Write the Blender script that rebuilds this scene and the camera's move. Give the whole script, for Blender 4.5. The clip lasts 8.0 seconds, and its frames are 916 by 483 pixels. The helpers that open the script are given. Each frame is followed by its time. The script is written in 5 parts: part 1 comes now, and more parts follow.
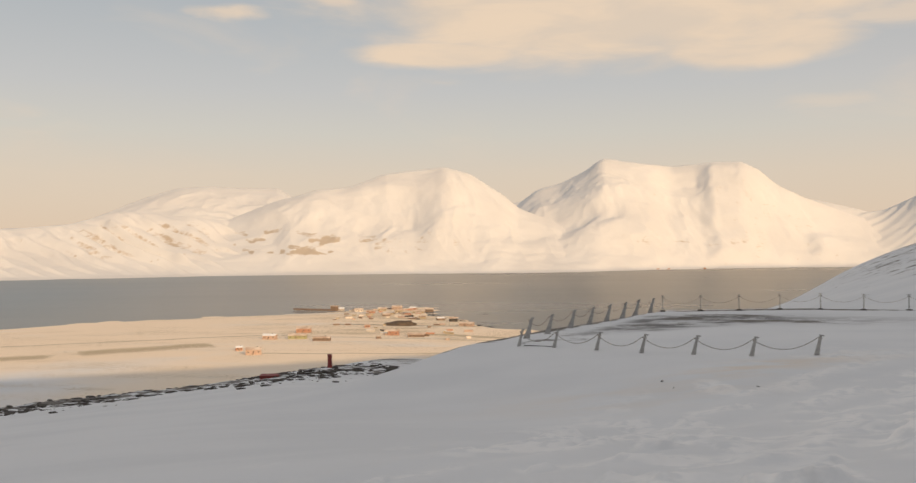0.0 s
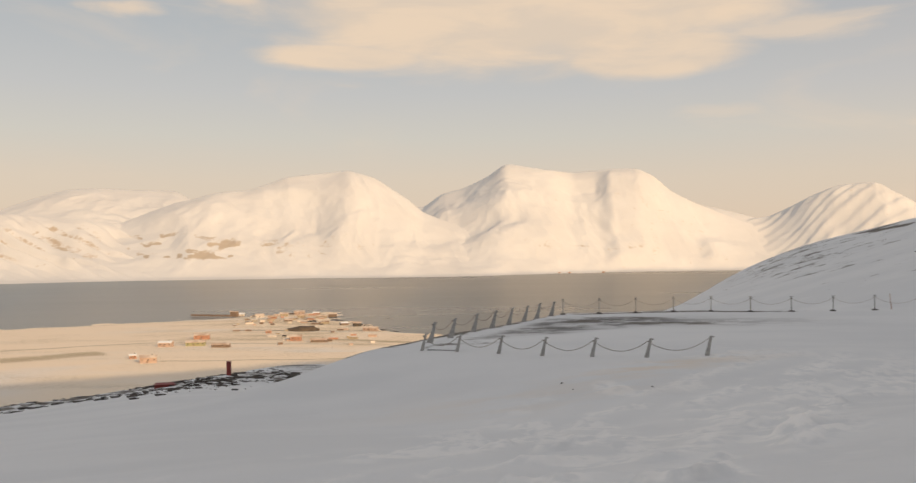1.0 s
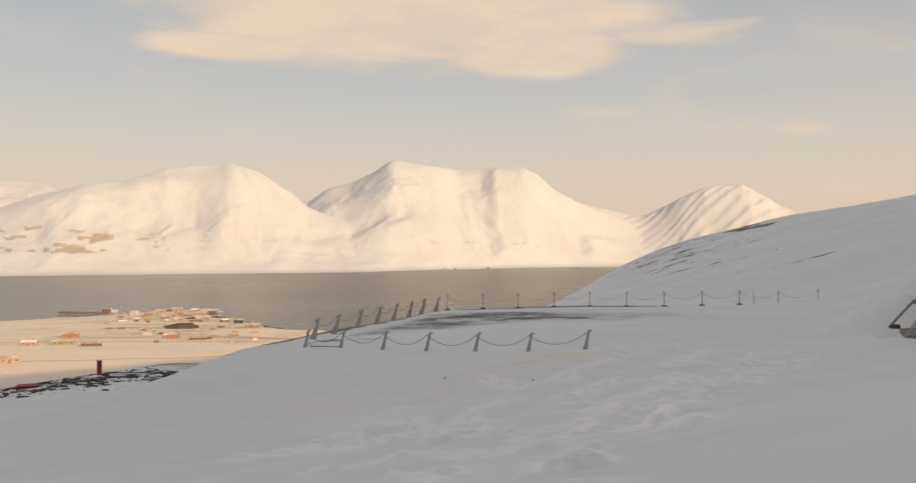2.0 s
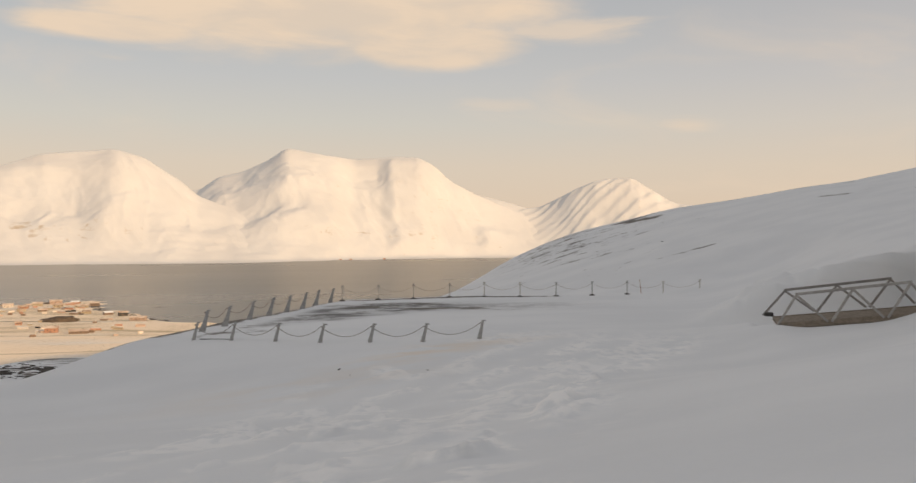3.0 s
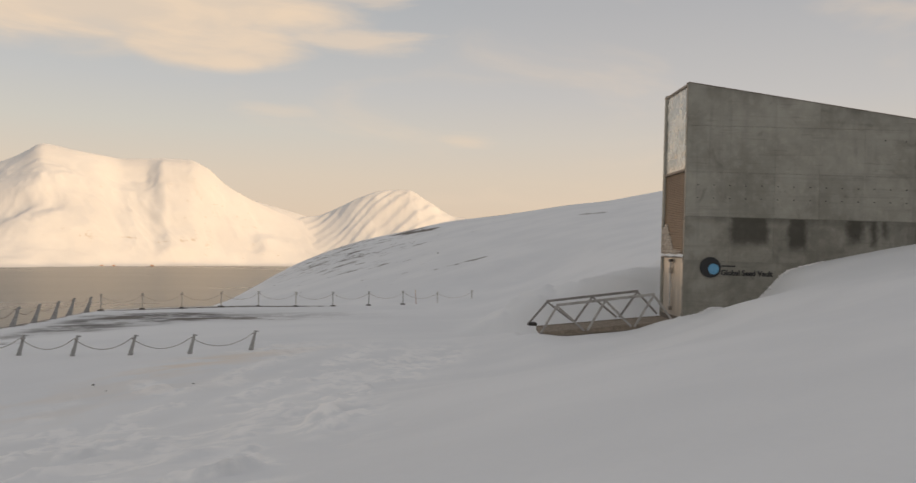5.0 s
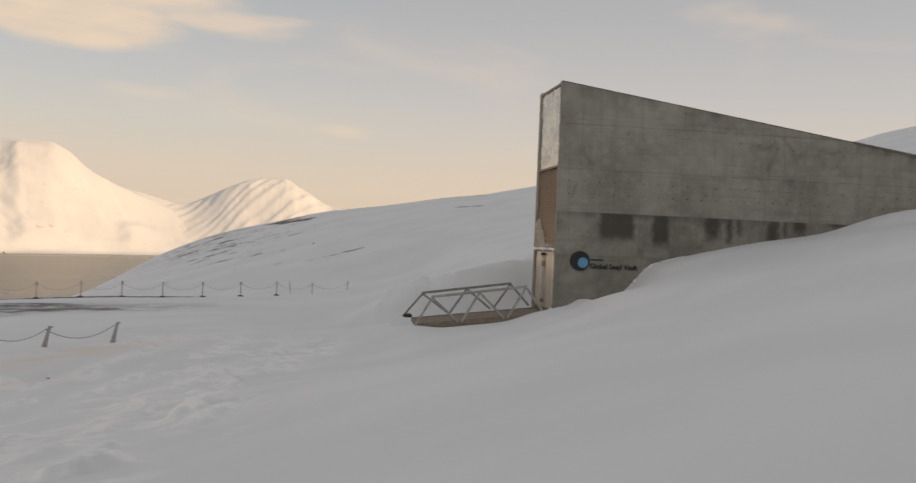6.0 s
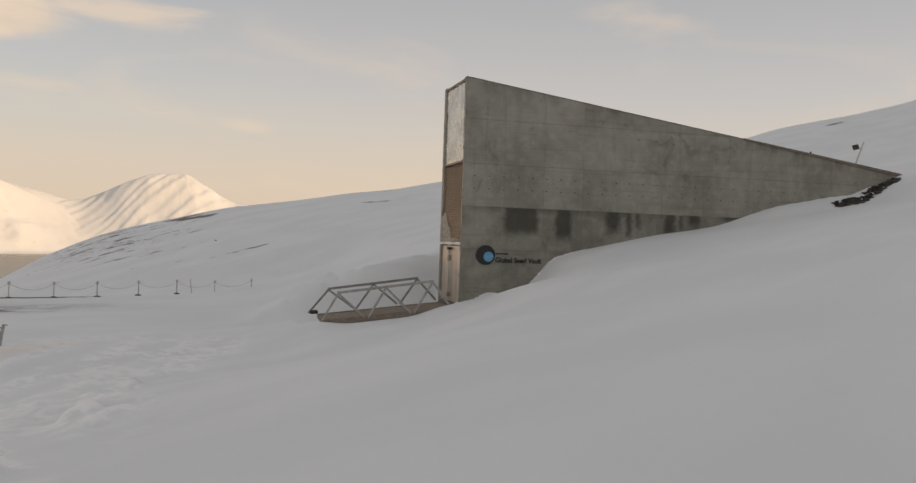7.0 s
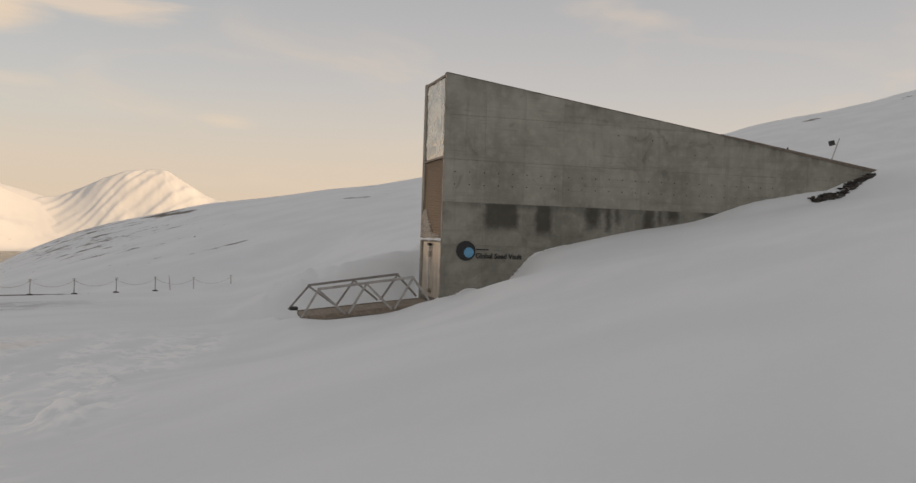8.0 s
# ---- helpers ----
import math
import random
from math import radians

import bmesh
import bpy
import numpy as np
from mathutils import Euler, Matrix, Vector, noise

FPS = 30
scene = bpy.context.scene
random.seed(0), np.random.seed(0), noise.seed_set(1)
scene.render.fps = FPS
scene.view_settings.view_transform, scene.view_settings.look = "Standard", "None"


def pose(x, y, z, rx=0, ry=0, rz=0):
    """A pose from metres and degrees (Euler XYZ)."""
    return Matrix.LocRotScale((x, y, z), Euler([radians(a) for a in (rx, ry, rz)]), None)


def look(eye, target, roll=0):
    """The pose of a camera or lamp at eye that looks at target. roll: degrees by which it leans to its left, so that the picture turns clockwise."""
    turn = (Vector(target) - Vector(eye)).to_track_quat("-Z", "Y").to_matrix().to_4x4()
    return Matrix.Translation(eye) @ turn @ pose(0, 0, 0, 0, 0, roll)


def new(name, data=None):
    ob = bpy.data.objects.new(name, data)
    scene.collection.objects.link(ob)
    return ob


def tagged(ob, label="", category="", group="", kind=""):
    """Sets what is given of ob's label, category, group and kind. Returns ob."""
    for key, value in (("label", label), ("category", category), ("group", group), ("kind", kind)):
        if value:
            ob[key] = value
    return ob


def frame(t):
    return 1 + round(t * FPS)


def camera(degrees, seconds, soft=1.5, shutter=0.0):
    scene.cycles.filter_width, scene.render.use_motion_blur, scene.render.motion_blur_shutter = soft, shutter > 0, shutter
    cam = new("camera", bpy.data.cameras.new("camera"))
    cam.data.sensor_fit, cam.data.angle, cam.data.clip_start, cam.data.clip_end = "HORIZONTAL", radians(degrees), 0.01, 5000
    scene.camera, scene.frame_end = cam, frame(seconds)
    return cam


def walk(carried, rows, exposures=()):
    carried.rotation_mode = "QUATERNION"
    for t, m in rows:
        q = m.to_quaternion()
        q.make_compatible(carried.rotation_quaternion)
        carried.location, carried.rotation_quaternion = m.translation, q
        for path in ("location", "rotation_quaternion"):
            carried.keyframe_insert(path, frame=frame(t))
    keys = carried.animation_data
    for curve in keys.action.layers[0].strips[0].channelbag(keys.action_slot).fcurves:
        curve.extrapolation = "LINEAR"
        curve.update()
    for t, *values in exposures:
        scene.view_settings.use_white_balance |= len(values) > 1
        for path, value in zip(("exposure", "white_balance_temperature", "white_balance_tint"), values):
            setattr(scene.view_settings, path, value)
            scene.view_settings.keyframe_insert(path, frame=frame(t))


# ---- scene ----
cam = camera(57.94, 8.0, soft=1.4, shutter=0.3)
EYE = 1.7
# seconds, east, north, height over the first eye, turn, pitch, roll
ROWS = [
    (0.0, 0.000, 0.000, 0.000, -0.01, 0.12, -0.37),
    (0.5, 0.023, 0.001, 0.006, -3.23, 0.32, -0.39),
    (1.0, 0.032, -0.001, 0.012, -6.63, 0.37, -0.32),
    (1.5, 0.054, -0.006, 0.006, -10.56, 0.35, -0.11),
    (3.0, 0.096, -0.012, 0.001, -21.68, -0.54, 0.37),
    (3.5, 0.117, -0.042, 0.003, -24.98, -0.33, 0.39),
    (4.0, 0.138, -0.051, 0.006, -28.74, 0.33, 0.40),
    (4.5, 0.153, -0.048, 0.013, -32.73, 0.53, 0.95),
    (6.0, 0.192, -0.093, 0.021, -45.32, 0.12, 2.49),
    (6.5, 0.194, -0.113, 0.013, -49.28, 0.19, 2.26),
    (7.0, 0.202, -0.149, 0.004, -51.72, 0.05, 1.99),
    (7.5, 0.199, -0.161, 0.003, -52.88, -0.16, 1.90),
    (8.0, 0.195, -0.173, 0.010, -53.06, -0.20, 1.85),
]
walk(cam, [(t, pose(x, y, EYE + z, 0, 0, yaw) @ pose(0, 0, 0, 90 + pitch) @ pose(0, 0, 0, 0, 0, roll)) for t, x, y, z, yaw, pitch, roll in ROWS],
     exposures=[(0.0, 0.0), (8.0, 0.0)])

# ---- sky and sun: low evening sun behind the hill, thin high cloud ----
SUN_BEARING, SUN_HEIGHT = 148.0, 20.0


class Nodes:
    """Short hand for node trees."""

    def __init__(self, tree):
        self.tree = tree
        tree.nodes.clear()

    def add(self, kind, inputs=None):
        node = self.tree.nodes.new(kind)
        for key, value in (inputs or {}).items():
            self.put(node.inputs[key], value)
        return node

    def put(self, socket, value):
        if isinstance(value, bpy.types.NodeSocket):
            self.tree.links.new(value, socket)
        elif isinstance(value, bpy.types.Node):
            self.tree.links.new(value.outputs[0], socket)
        else:
            socket.default_value = value

    def math(self, op, a, b=0.0, c=0.0, clamp=False):
        node = self.tree.nodes.new("ShaderNodeMath")
        node.operation, node.use_clamp = op, clamp
        for socket, value in zip(node.inputs, (a, b, c)):
            self.put(socket, value)
        return node.outputs[0]

    def mix(self, fac, a, b, blend="MIX"):
        node = self.tree.nodes.new("ShaderNodeMix")
        node.data_type, node.blend_type = "RGBA", blend
        for socket, value in ((0, fac), (6, a), (7, b)):
            self.put(node.inputs[socket], value)
        return node.outputs[2]

    def noise(self, vec, scale, detail=4.0, rough=0.55, distort=0.0):
        return self.add("ShaderNodeTexNoise", {"Vector": vec, "Scale": scale, "Detail": detail, "Roughness": rough, "Distortion": distort}).outputs[0]

    def ramp(self, fac, *stops):
        node = self.add("ShaderNodeValToRGB", {0: fac})
        els = node.color_ramp.elements
        while len(els) < len(stops):
            els.new(0.5)
        for el, (at, col) in zip(els, stops):
            el.position = at
            el.color = (*col, 1) if not isinstance(col, (int, float)) else (col, col, col, 1)
        return node.outputs[0]

    def step(self, v, lo, hi):
        node = self.tree.nodes.new("ShaderNodeMapRange")
        node.interpolation_type = "SMOOTHSTEP"
        for socket, value in zip(node.inputs, (v, lo, hi, 0.0, 1.0)):
            self.put(socket, value)
        return node.outputs[0]

    def scaled(self, vec, x, y, z):
        node = self.tree.nodes.new("ShaderNodeVectorMath")
        node.operation = "MULTIPLY"
        self.put(node.inputs[0], vec)
        node.inputs[1].default_value = (x, y, z)
        return node.outputs[0]

    def attribute(self, name):
        node = self.tree.nodes.new("ShaderNodeAttribute")
        node.attribute_name = name
        return node.outputs["Fac"]


CLOUDS = [
    (0.185, 0.282, 0.34, 0.088, 0.95),
    (-0.02, 0.222, 0.12, 0.017, 0.92),
    (0.345, 0.222, 0.13, 0.030, 0.88),
    (0.50, 0.236, 0.14, 0.018, 0.62),
    (0.52, 0.285, 0.11, 0.026, 0.60),
    (-0.28, 0.262, 0.045, 0.010, 0.75),
    (-0.15, 0.282, 0.07, 0.016, 0.75),
    (-0.02, 0.190, 0.06, 0.008, 0.40),
    (0.645, 0.129, 0.045, 0.011, 0.50),
    (0.42, 0.155, 0.05, 0.010, 0.30),
    (0.70, 0.055, 0.16, 0.020, 0.40),
]


def make_world():
    world = bpy.data.worlds.new("sky")
    scene.world = world
    world.use_nodes = True
    n = Nodes(world.node_tree)
    way = n.add("ShaderNodeTexCoord").outputs["Generated"]
    sky = n.add("ShaderNodeTexSky")
    sky.sky_type, sky.sun_disc = "NISHITA", False
    sky.sun_elevation, sky.sun_rotation = radians(SUN_HEIGHT), radians(SUN_BEARING)
    sky.altitude, sky.dust_density = 130.0, 2.0
    blue = n.mix(1.0, sky.outputs[0], (0.1, 0.1, 0.1, 1), "MULTIPLY")
    sep = n.add("ShaderNodeSeparateXYZ", {0: way})
    x, y, z = sep.outputs
    # thin veil, warm near the horizon and grey above
    veil = n.ramp(n.math("MULTIPLY", z, 2.0, clamp=True), (0.0, (0.775, 0.59, 0.43)), (0.16, (0.725, 0.605, 0.48)), (0.26, (0.64, 0.597, 0.523)),
                  (0.36, (0.565, 0.552, 0.532)), (0.56, (0.444, 0.468, 0.482)), (1.0, (0.418, 0.408, 0.41)))
    east = n.math("ARCTAN2", x, y)
    # the veil is thicker and greyer towards the hill
    grey = n.ramp(n.math("MULTIPLY", z, 2.0, clamp=True), (0.0, (0.775, 0.59, 0.43)), (0.16, (0.725, 0.605, 0.48)), (0.26, (0.655, 0.59, 0.515)),
                  (0.36, (0.575, 0.545, 0.52)), (0.56, (0.468, 0.460, 0.462)), (1.0, (0.418, 0.408, 0.41)))
    veil = n.mix(n.step(east, 0.25, 0.85), veil, grey)
    base = n.mix(0.93, blue, veil)
    sky_map = n.add("ShaderNodeCombineXYZ", {0: n.math("MULTIPLY", east, 1.0), 1: n.math("MULTIPLY", z, 2.6), 2: 0.0}).outputs[0]
    puffs = n.noise(sky_map, 4.2, 7.0, 0.52, 0.5)
    wisps = n.noise(n.scaled(sky_map, 1.0, 1.7, 1.0), 7.0, 6.0, 0.55, 0.4)
    rag = n.math("ADD", n.math("MULTIPLY", n.math("SUBTRACT", puffs, 0.47), 0.75), n.math("MULTIPLY", n.math("SUBTRACT", wisps, 0.5), 0.55))
    # drifting banks: bearing, height, half width, half depth (all in radians), density
    total = None
    for az, up, wide, deep, dense in CLOUDS:
        du = n.math("DIVIDE", n.math("SUBTRACT", east, az), wide)
        dz = n.math("DIVIDE", n.math("SUBTRACT", z, up), deep)
        far = n.math("SQRT", n.math("ADD", n.math("MULTIPLY", du, du), n.math("MULTIPLY", dz, dz)))
        amount = n.math("ADD", n.math("SUBTRACT", 1.0, far), rag)
        if dense < 0.8:
            # thin scraps are all edge
            one = n.math("MULTIPLY", n.step(n.math("ADD", amount, n.math("MULTIPLY", n.math("SUBTRACT", wisps, 0.5), 2.6)), -0.1, 1.15), dense)
        else:
            one = n.math("MULTIPLY", n.step(amount, -0.10, 0.42), dense)
        total = one if total is None else n.math("MAXIMUM", total, one)
    # scattered thin cloud elsewhere
    thin = n.math("MULTIPLY", n.step(puffs, 0.50, 0.78), 0.42)
    total = n.math("MULTIPLY", n.math("MAXIMUM", total, thin), n.step(z, 0.02, 0.09))
    glow = n.mix(n.step(wisps, 0.35, 0.65), (0.73, 0.60, 0.475, 1), (0.835, 0.655, 0.485, 1))
    col = n.mix(total, base, glow)
    bg = n.add("ShaderNodeBackground", {0: col, 1: 1.0})
    n.add("ShaderNodeOutputWorld", {0: bg.outputs[0]})


make_world()
sun_data = bpy.data.lights.new("sun", "SUN")
sun_data.energy, sun_data.angle, sun_data.color = 3.1, radians(0.5), (1.0, 0.70, 0.41)
sun_lamp = new("sun", sun_data)
sun_to = Vector((math.sin(radians(SUN_BEARING)) * math.cos(radians(SUN_HEIGHT)), math.cos(radians(SUN_BEARING)) * math.cos(radians(SUN_HEIGHT)), math.sin(radians(SUN_HEIGHT))))
sun_lamp.matrix_world = look(sun_to * 300, (0, 0, 0))


# ---- lie of the land: metres, camera near the origin, sea at SEA ----
SEA = -120.0


def bearing(deg):
    return np.sin(np.radians(deg)), np.cos(np.radians(deg))


def sstep(a, b, v):
    k = np.clip((v - a) / (b - a), 0.0, 1.0)
    return k * k * (3 - 2 * k)


def soft(v, w):
    """Zero below 0, v above it, rounded over about w."""
    return w * np.logaddexp(0.0, v / w)


def lattice(i, j, seed):
    """Whole-number hash to 0..1."""
    h = (i.astype(np.int64) * 374761393 + j.astype(np.int64) * 668265263 + seed * 2147483647) & 0xFFFFFFFF
    h = ((h ^ (h >> 13)) * 1274126177) & 0xFFFFFFFF
    return ((h ^ (h >> 16)) & 0xFFFFFF) / float(0xFFFFFF)


def vnoise(x, y, seed=0):
    i, j = np.floor(x), np.floor(y)
    u, v = x - i, y - j
    u, v = u * u * u * (u * (6 * u - 15) + 10), v * v * v * (v * (6 * v - 15) + 10)
    a, b = lattice(i, j, seed), lattice(i + 1, j, seed)
    c, d = lattice(i, j + 1, seed), lattice(i + 1, j + 1, seed)
    return (a + (b - a) * u + (c - a) * v + (a - b - c + d) * u * v) * 2 - 1


def fbm(x, y, octaves=4, seed=0, gain=0.5):
    total, amp = 0.0, 1.0
    for k in range(octaves):
        total = total + amp * vnoise(x * 2**k + 17.3 * k, y * 2**k - 9.1 * k, seed + k)
        amp *= gain
    return total


UP = bearing(120.5)          # uphill
WALL = bearing(128.0)        # along the portal, into the hill
ACROSS = bearing(38.0)       # from the portal's near side to its far side
CORNER = (22.95, 17.65)      # near front corner of the portal


def land(x, y):
    sg = x * UP[0] + y * UP[1]
    s = x * WALL[0] + y * WALL[1]
    q = x * ACROSS[0] + y * ACROSS[1]
    r = np.hypot(x, y)
    # the hill's even slope, a little lower along the portal, higher on the shoulder behind it
    z = 0.21 * sg + 0.012 * soft(s - 30, 8) - 1.85 * sstep(0, 28, q) * sstep(-9, 5, x) + (5.0 - 1.6 * sstep(0, 30, sg)) * sstep(44, 100, q) * sstep(-40, 10, sg) + 0.075 * soft(3 - x, 3)
    z = z - 0.24 * soft(sg - 230, 25)
    # the tableland that climbs behind the path and keeps the sun off it
    z = z + 0.68 * soft(x * 0.4226 + y * -0.9063 - 150, 16)
    z = 479 - soft(479 - z, 10)
    # levelled parking ground, banked up on its outer side
    skirt = sstep(27, 15, q)
    park = sstep(-18.9 - 5 * skirt, -16.8 - 0.5 * skirt, s) * sstep(10, -1, s) * sstep(13, 24, q) * sstep(46, 40.5, y + 0.02 * x)
    z = z + (-1.66 + 0.45 * sstep(26, 33, x) - z) * park
    # hollow round the footbridge, and the wind scoop along the wall
    w = (x - CORNER[0]) * WALL[0] + (y - CORNER[1]) * WALL[1]
    v = (x - CORNER[0]) * ACROSS[0] + (y - CORNER[1]) * ACROSS[1]
    ramp = -0.47 + 0.115 * np.clip(w, -6, 0)
    lip = sstep(-8.5, -4.5, w) * sstep(1.2, -0.3, w) * sstep(-7, -1.0, v) * sstep(3.2, 2.0, v)
    z = z + (ramp + 0.03 - 0.13 * sstep(0.1, -1.5, w) - 0.18 * sstep(-0.2, -2.2, w) * sstep(-5.1, -3.7, w) - z) * lip
    pit = sstep(-5.6, -4.9, w) * sstep(0.4, -0.1, w) * sstep(0.42, 0.75, v) * sstep(5.2, 3.6, v)
    z = z + (np.minimum(z, ramp - 0.42) - z) * pit
    crest = 1.30 + 0.26 * np.clip(w, -6, 4) + 0.16 * vnoise(w / 0.9, v / 0.9, 91) + 0.22 * sstep(-1.5, -4.5, w) * fbm(w / 0.55, v / 0.55, 2, 92)
    heap = sstep(3.3, 4.5, v) * sstep(12, 5.6, v) * sstep(-8, -4.2, w) * sstep(7, 3, w)
    z = z + np.maximum(crest - z, 0) * heap
    bank = (0.34 * sstep(0.0, 0.75, w) + 0.36 * sstep(0.6, 1.4, w) + 0.30 * sstep(1.2, 2.0, w)) * sstep(3.6, 2.0, w) * np.exp(-((np.minimum(v, 0) / 2.6) ** 2)) * sstep(2.5, 0.5, v)
    z = z - 0.95 * bank
    z = z + 0.16 * sstep(5, 8, w) * sstep(17, 14.5, w) * np.exp(-((v / 6) ** 2))
    z = z + 0.22 * np.exp(-(((w - 5.2) / 2.2) ** 2)) * np.exp(-(((v + 0.8) / 1.8) ** 2))
    z = z + 0.9 * sstep(15.5, 18.2, w) * np.exp(-((v / 7) ** 2)) * sstep(40, 22, w)
    z = z + 0.42 * sstep(9.5, 13.0, w) * sstep(17.6, 16.2, w) * np.exp(-((np.minimum(v, 0) / 0.6) ** 2)) * sstep(2.0, 0.5, v)
    # the skyline beyond the roof: a hollow, then a stony step, then an even rise
    way = np.degrees(np.arctan2(x, y))
    z = z - 2.2 * np.exp(-(((way - 70.2) / 2.3) ** 2)) * sstep(70, 150, r) * sstep(600, 420, r)
    z = z - 0.55 * sstep(71.5, 74.0, way) * sstep(80.0, 76.0, way) * sstep(90, 150, r) * sstep(600, 420, r)
    z = z + 0.75 * sstep(79.0, 82.0, way) * sstep(120, 100, way) * sstep(100, 160, r) * sstep(600, 420, r)
    # the shoulder's crest dips and swells a little
    z = z + (-0.38 * np.exp(-(((way - 33.2) / 2.6) ** 2)) + 0.34 * np.exp(-(((way - 44.5) / 3.0) ** 2))) * sstep(60, 90, r) * sstep(200, 130, r)
    # where the slope breaks off to the valley
    edge = y - (66 + 0.8 * soft(x - 10, 8) - 6 * np.exp(-(((x - 27) / 9) ** 2)) + 26 * np.exp(-(((x + 4.0) / 6.5) ** 2))) + 3.0 * vnoise(x / 14, y / 14, 5)
    z = z - 0.5 * soft(edge, 5)
    z = z - 0.13 * np.exp(-(((way - 2.6) / 2.2) ** 2)) * sstep(24, 28, r) * sstep(60, 40, r)
    # valley floor, sloping to the shore
    coast = inland_of(x, y) + (2 + 5 * sstep(-240, -60, x)) * vnoise(x / 70, y / 70, 3) + 2.0 * vnoise(x / 22, y / 22, 4)
    flat = SEA + np.clip(coast * 0.012, -12, 9) + 0.5 * sstep(0, 25, coast) + 0.35 * vnoise(x / 35, y / 35, 8)
    return flat + soft(z - flat, 3)


def inland_of(x, y):
    """Metres inland of the shore: a point of land between the open fjord and the bay."""
    shore = np.interp(x, (-2400, -667, -614, -546, -464, -382, -290, -195, -93, -54), (-20, 1205, 1262, 1318, 1362, 1405, 1447, 1502, 1566, 1570))
    outer = (shore - y) * 0.85
    inner = (np.interp(y, (950, 1100, 1131, 1150, 1220, 1304, 1391, 1500, 1570), (260, 130, 98, 80, 31, 4, -38, -50, -50)) - x) * 0.95
    return np.minimum(outer, inner)

# ---- materials ----
def material(name):
    m = bpy.data.materials.new(name)
    m.use_nodes = True
    return m, Nodes(m.node_tree)


def finish(n, color, rough=0.7, metal=0.0, bump=None, strength=0.3, distance=0.02, spec=0.5, extra=None):
    inputs = {"Base Color": color, "Roughness": rough, "Metallic": metal, "Specular IOR Level": spec}
    if bump is not None:
        inputs["Normal"] = n.add("ShaderNodeBump", {"Strength": strength, "Distance": distance, "Height": bump}).outputs[0]
    inputs.update(extra or {})
    bsdf = n.add("ShaderNodeBsdfPrincipled", inputs)
    n.add("ShaderNodeOutputMaterial", {0: bsdf.outputs[0]})


def place(n):
    return n.add("ShaderNodeNewGeometry").outputs["Position"]


def local(n):
    return n.add("ShaderNodeTexCoord").outputs["Object"]


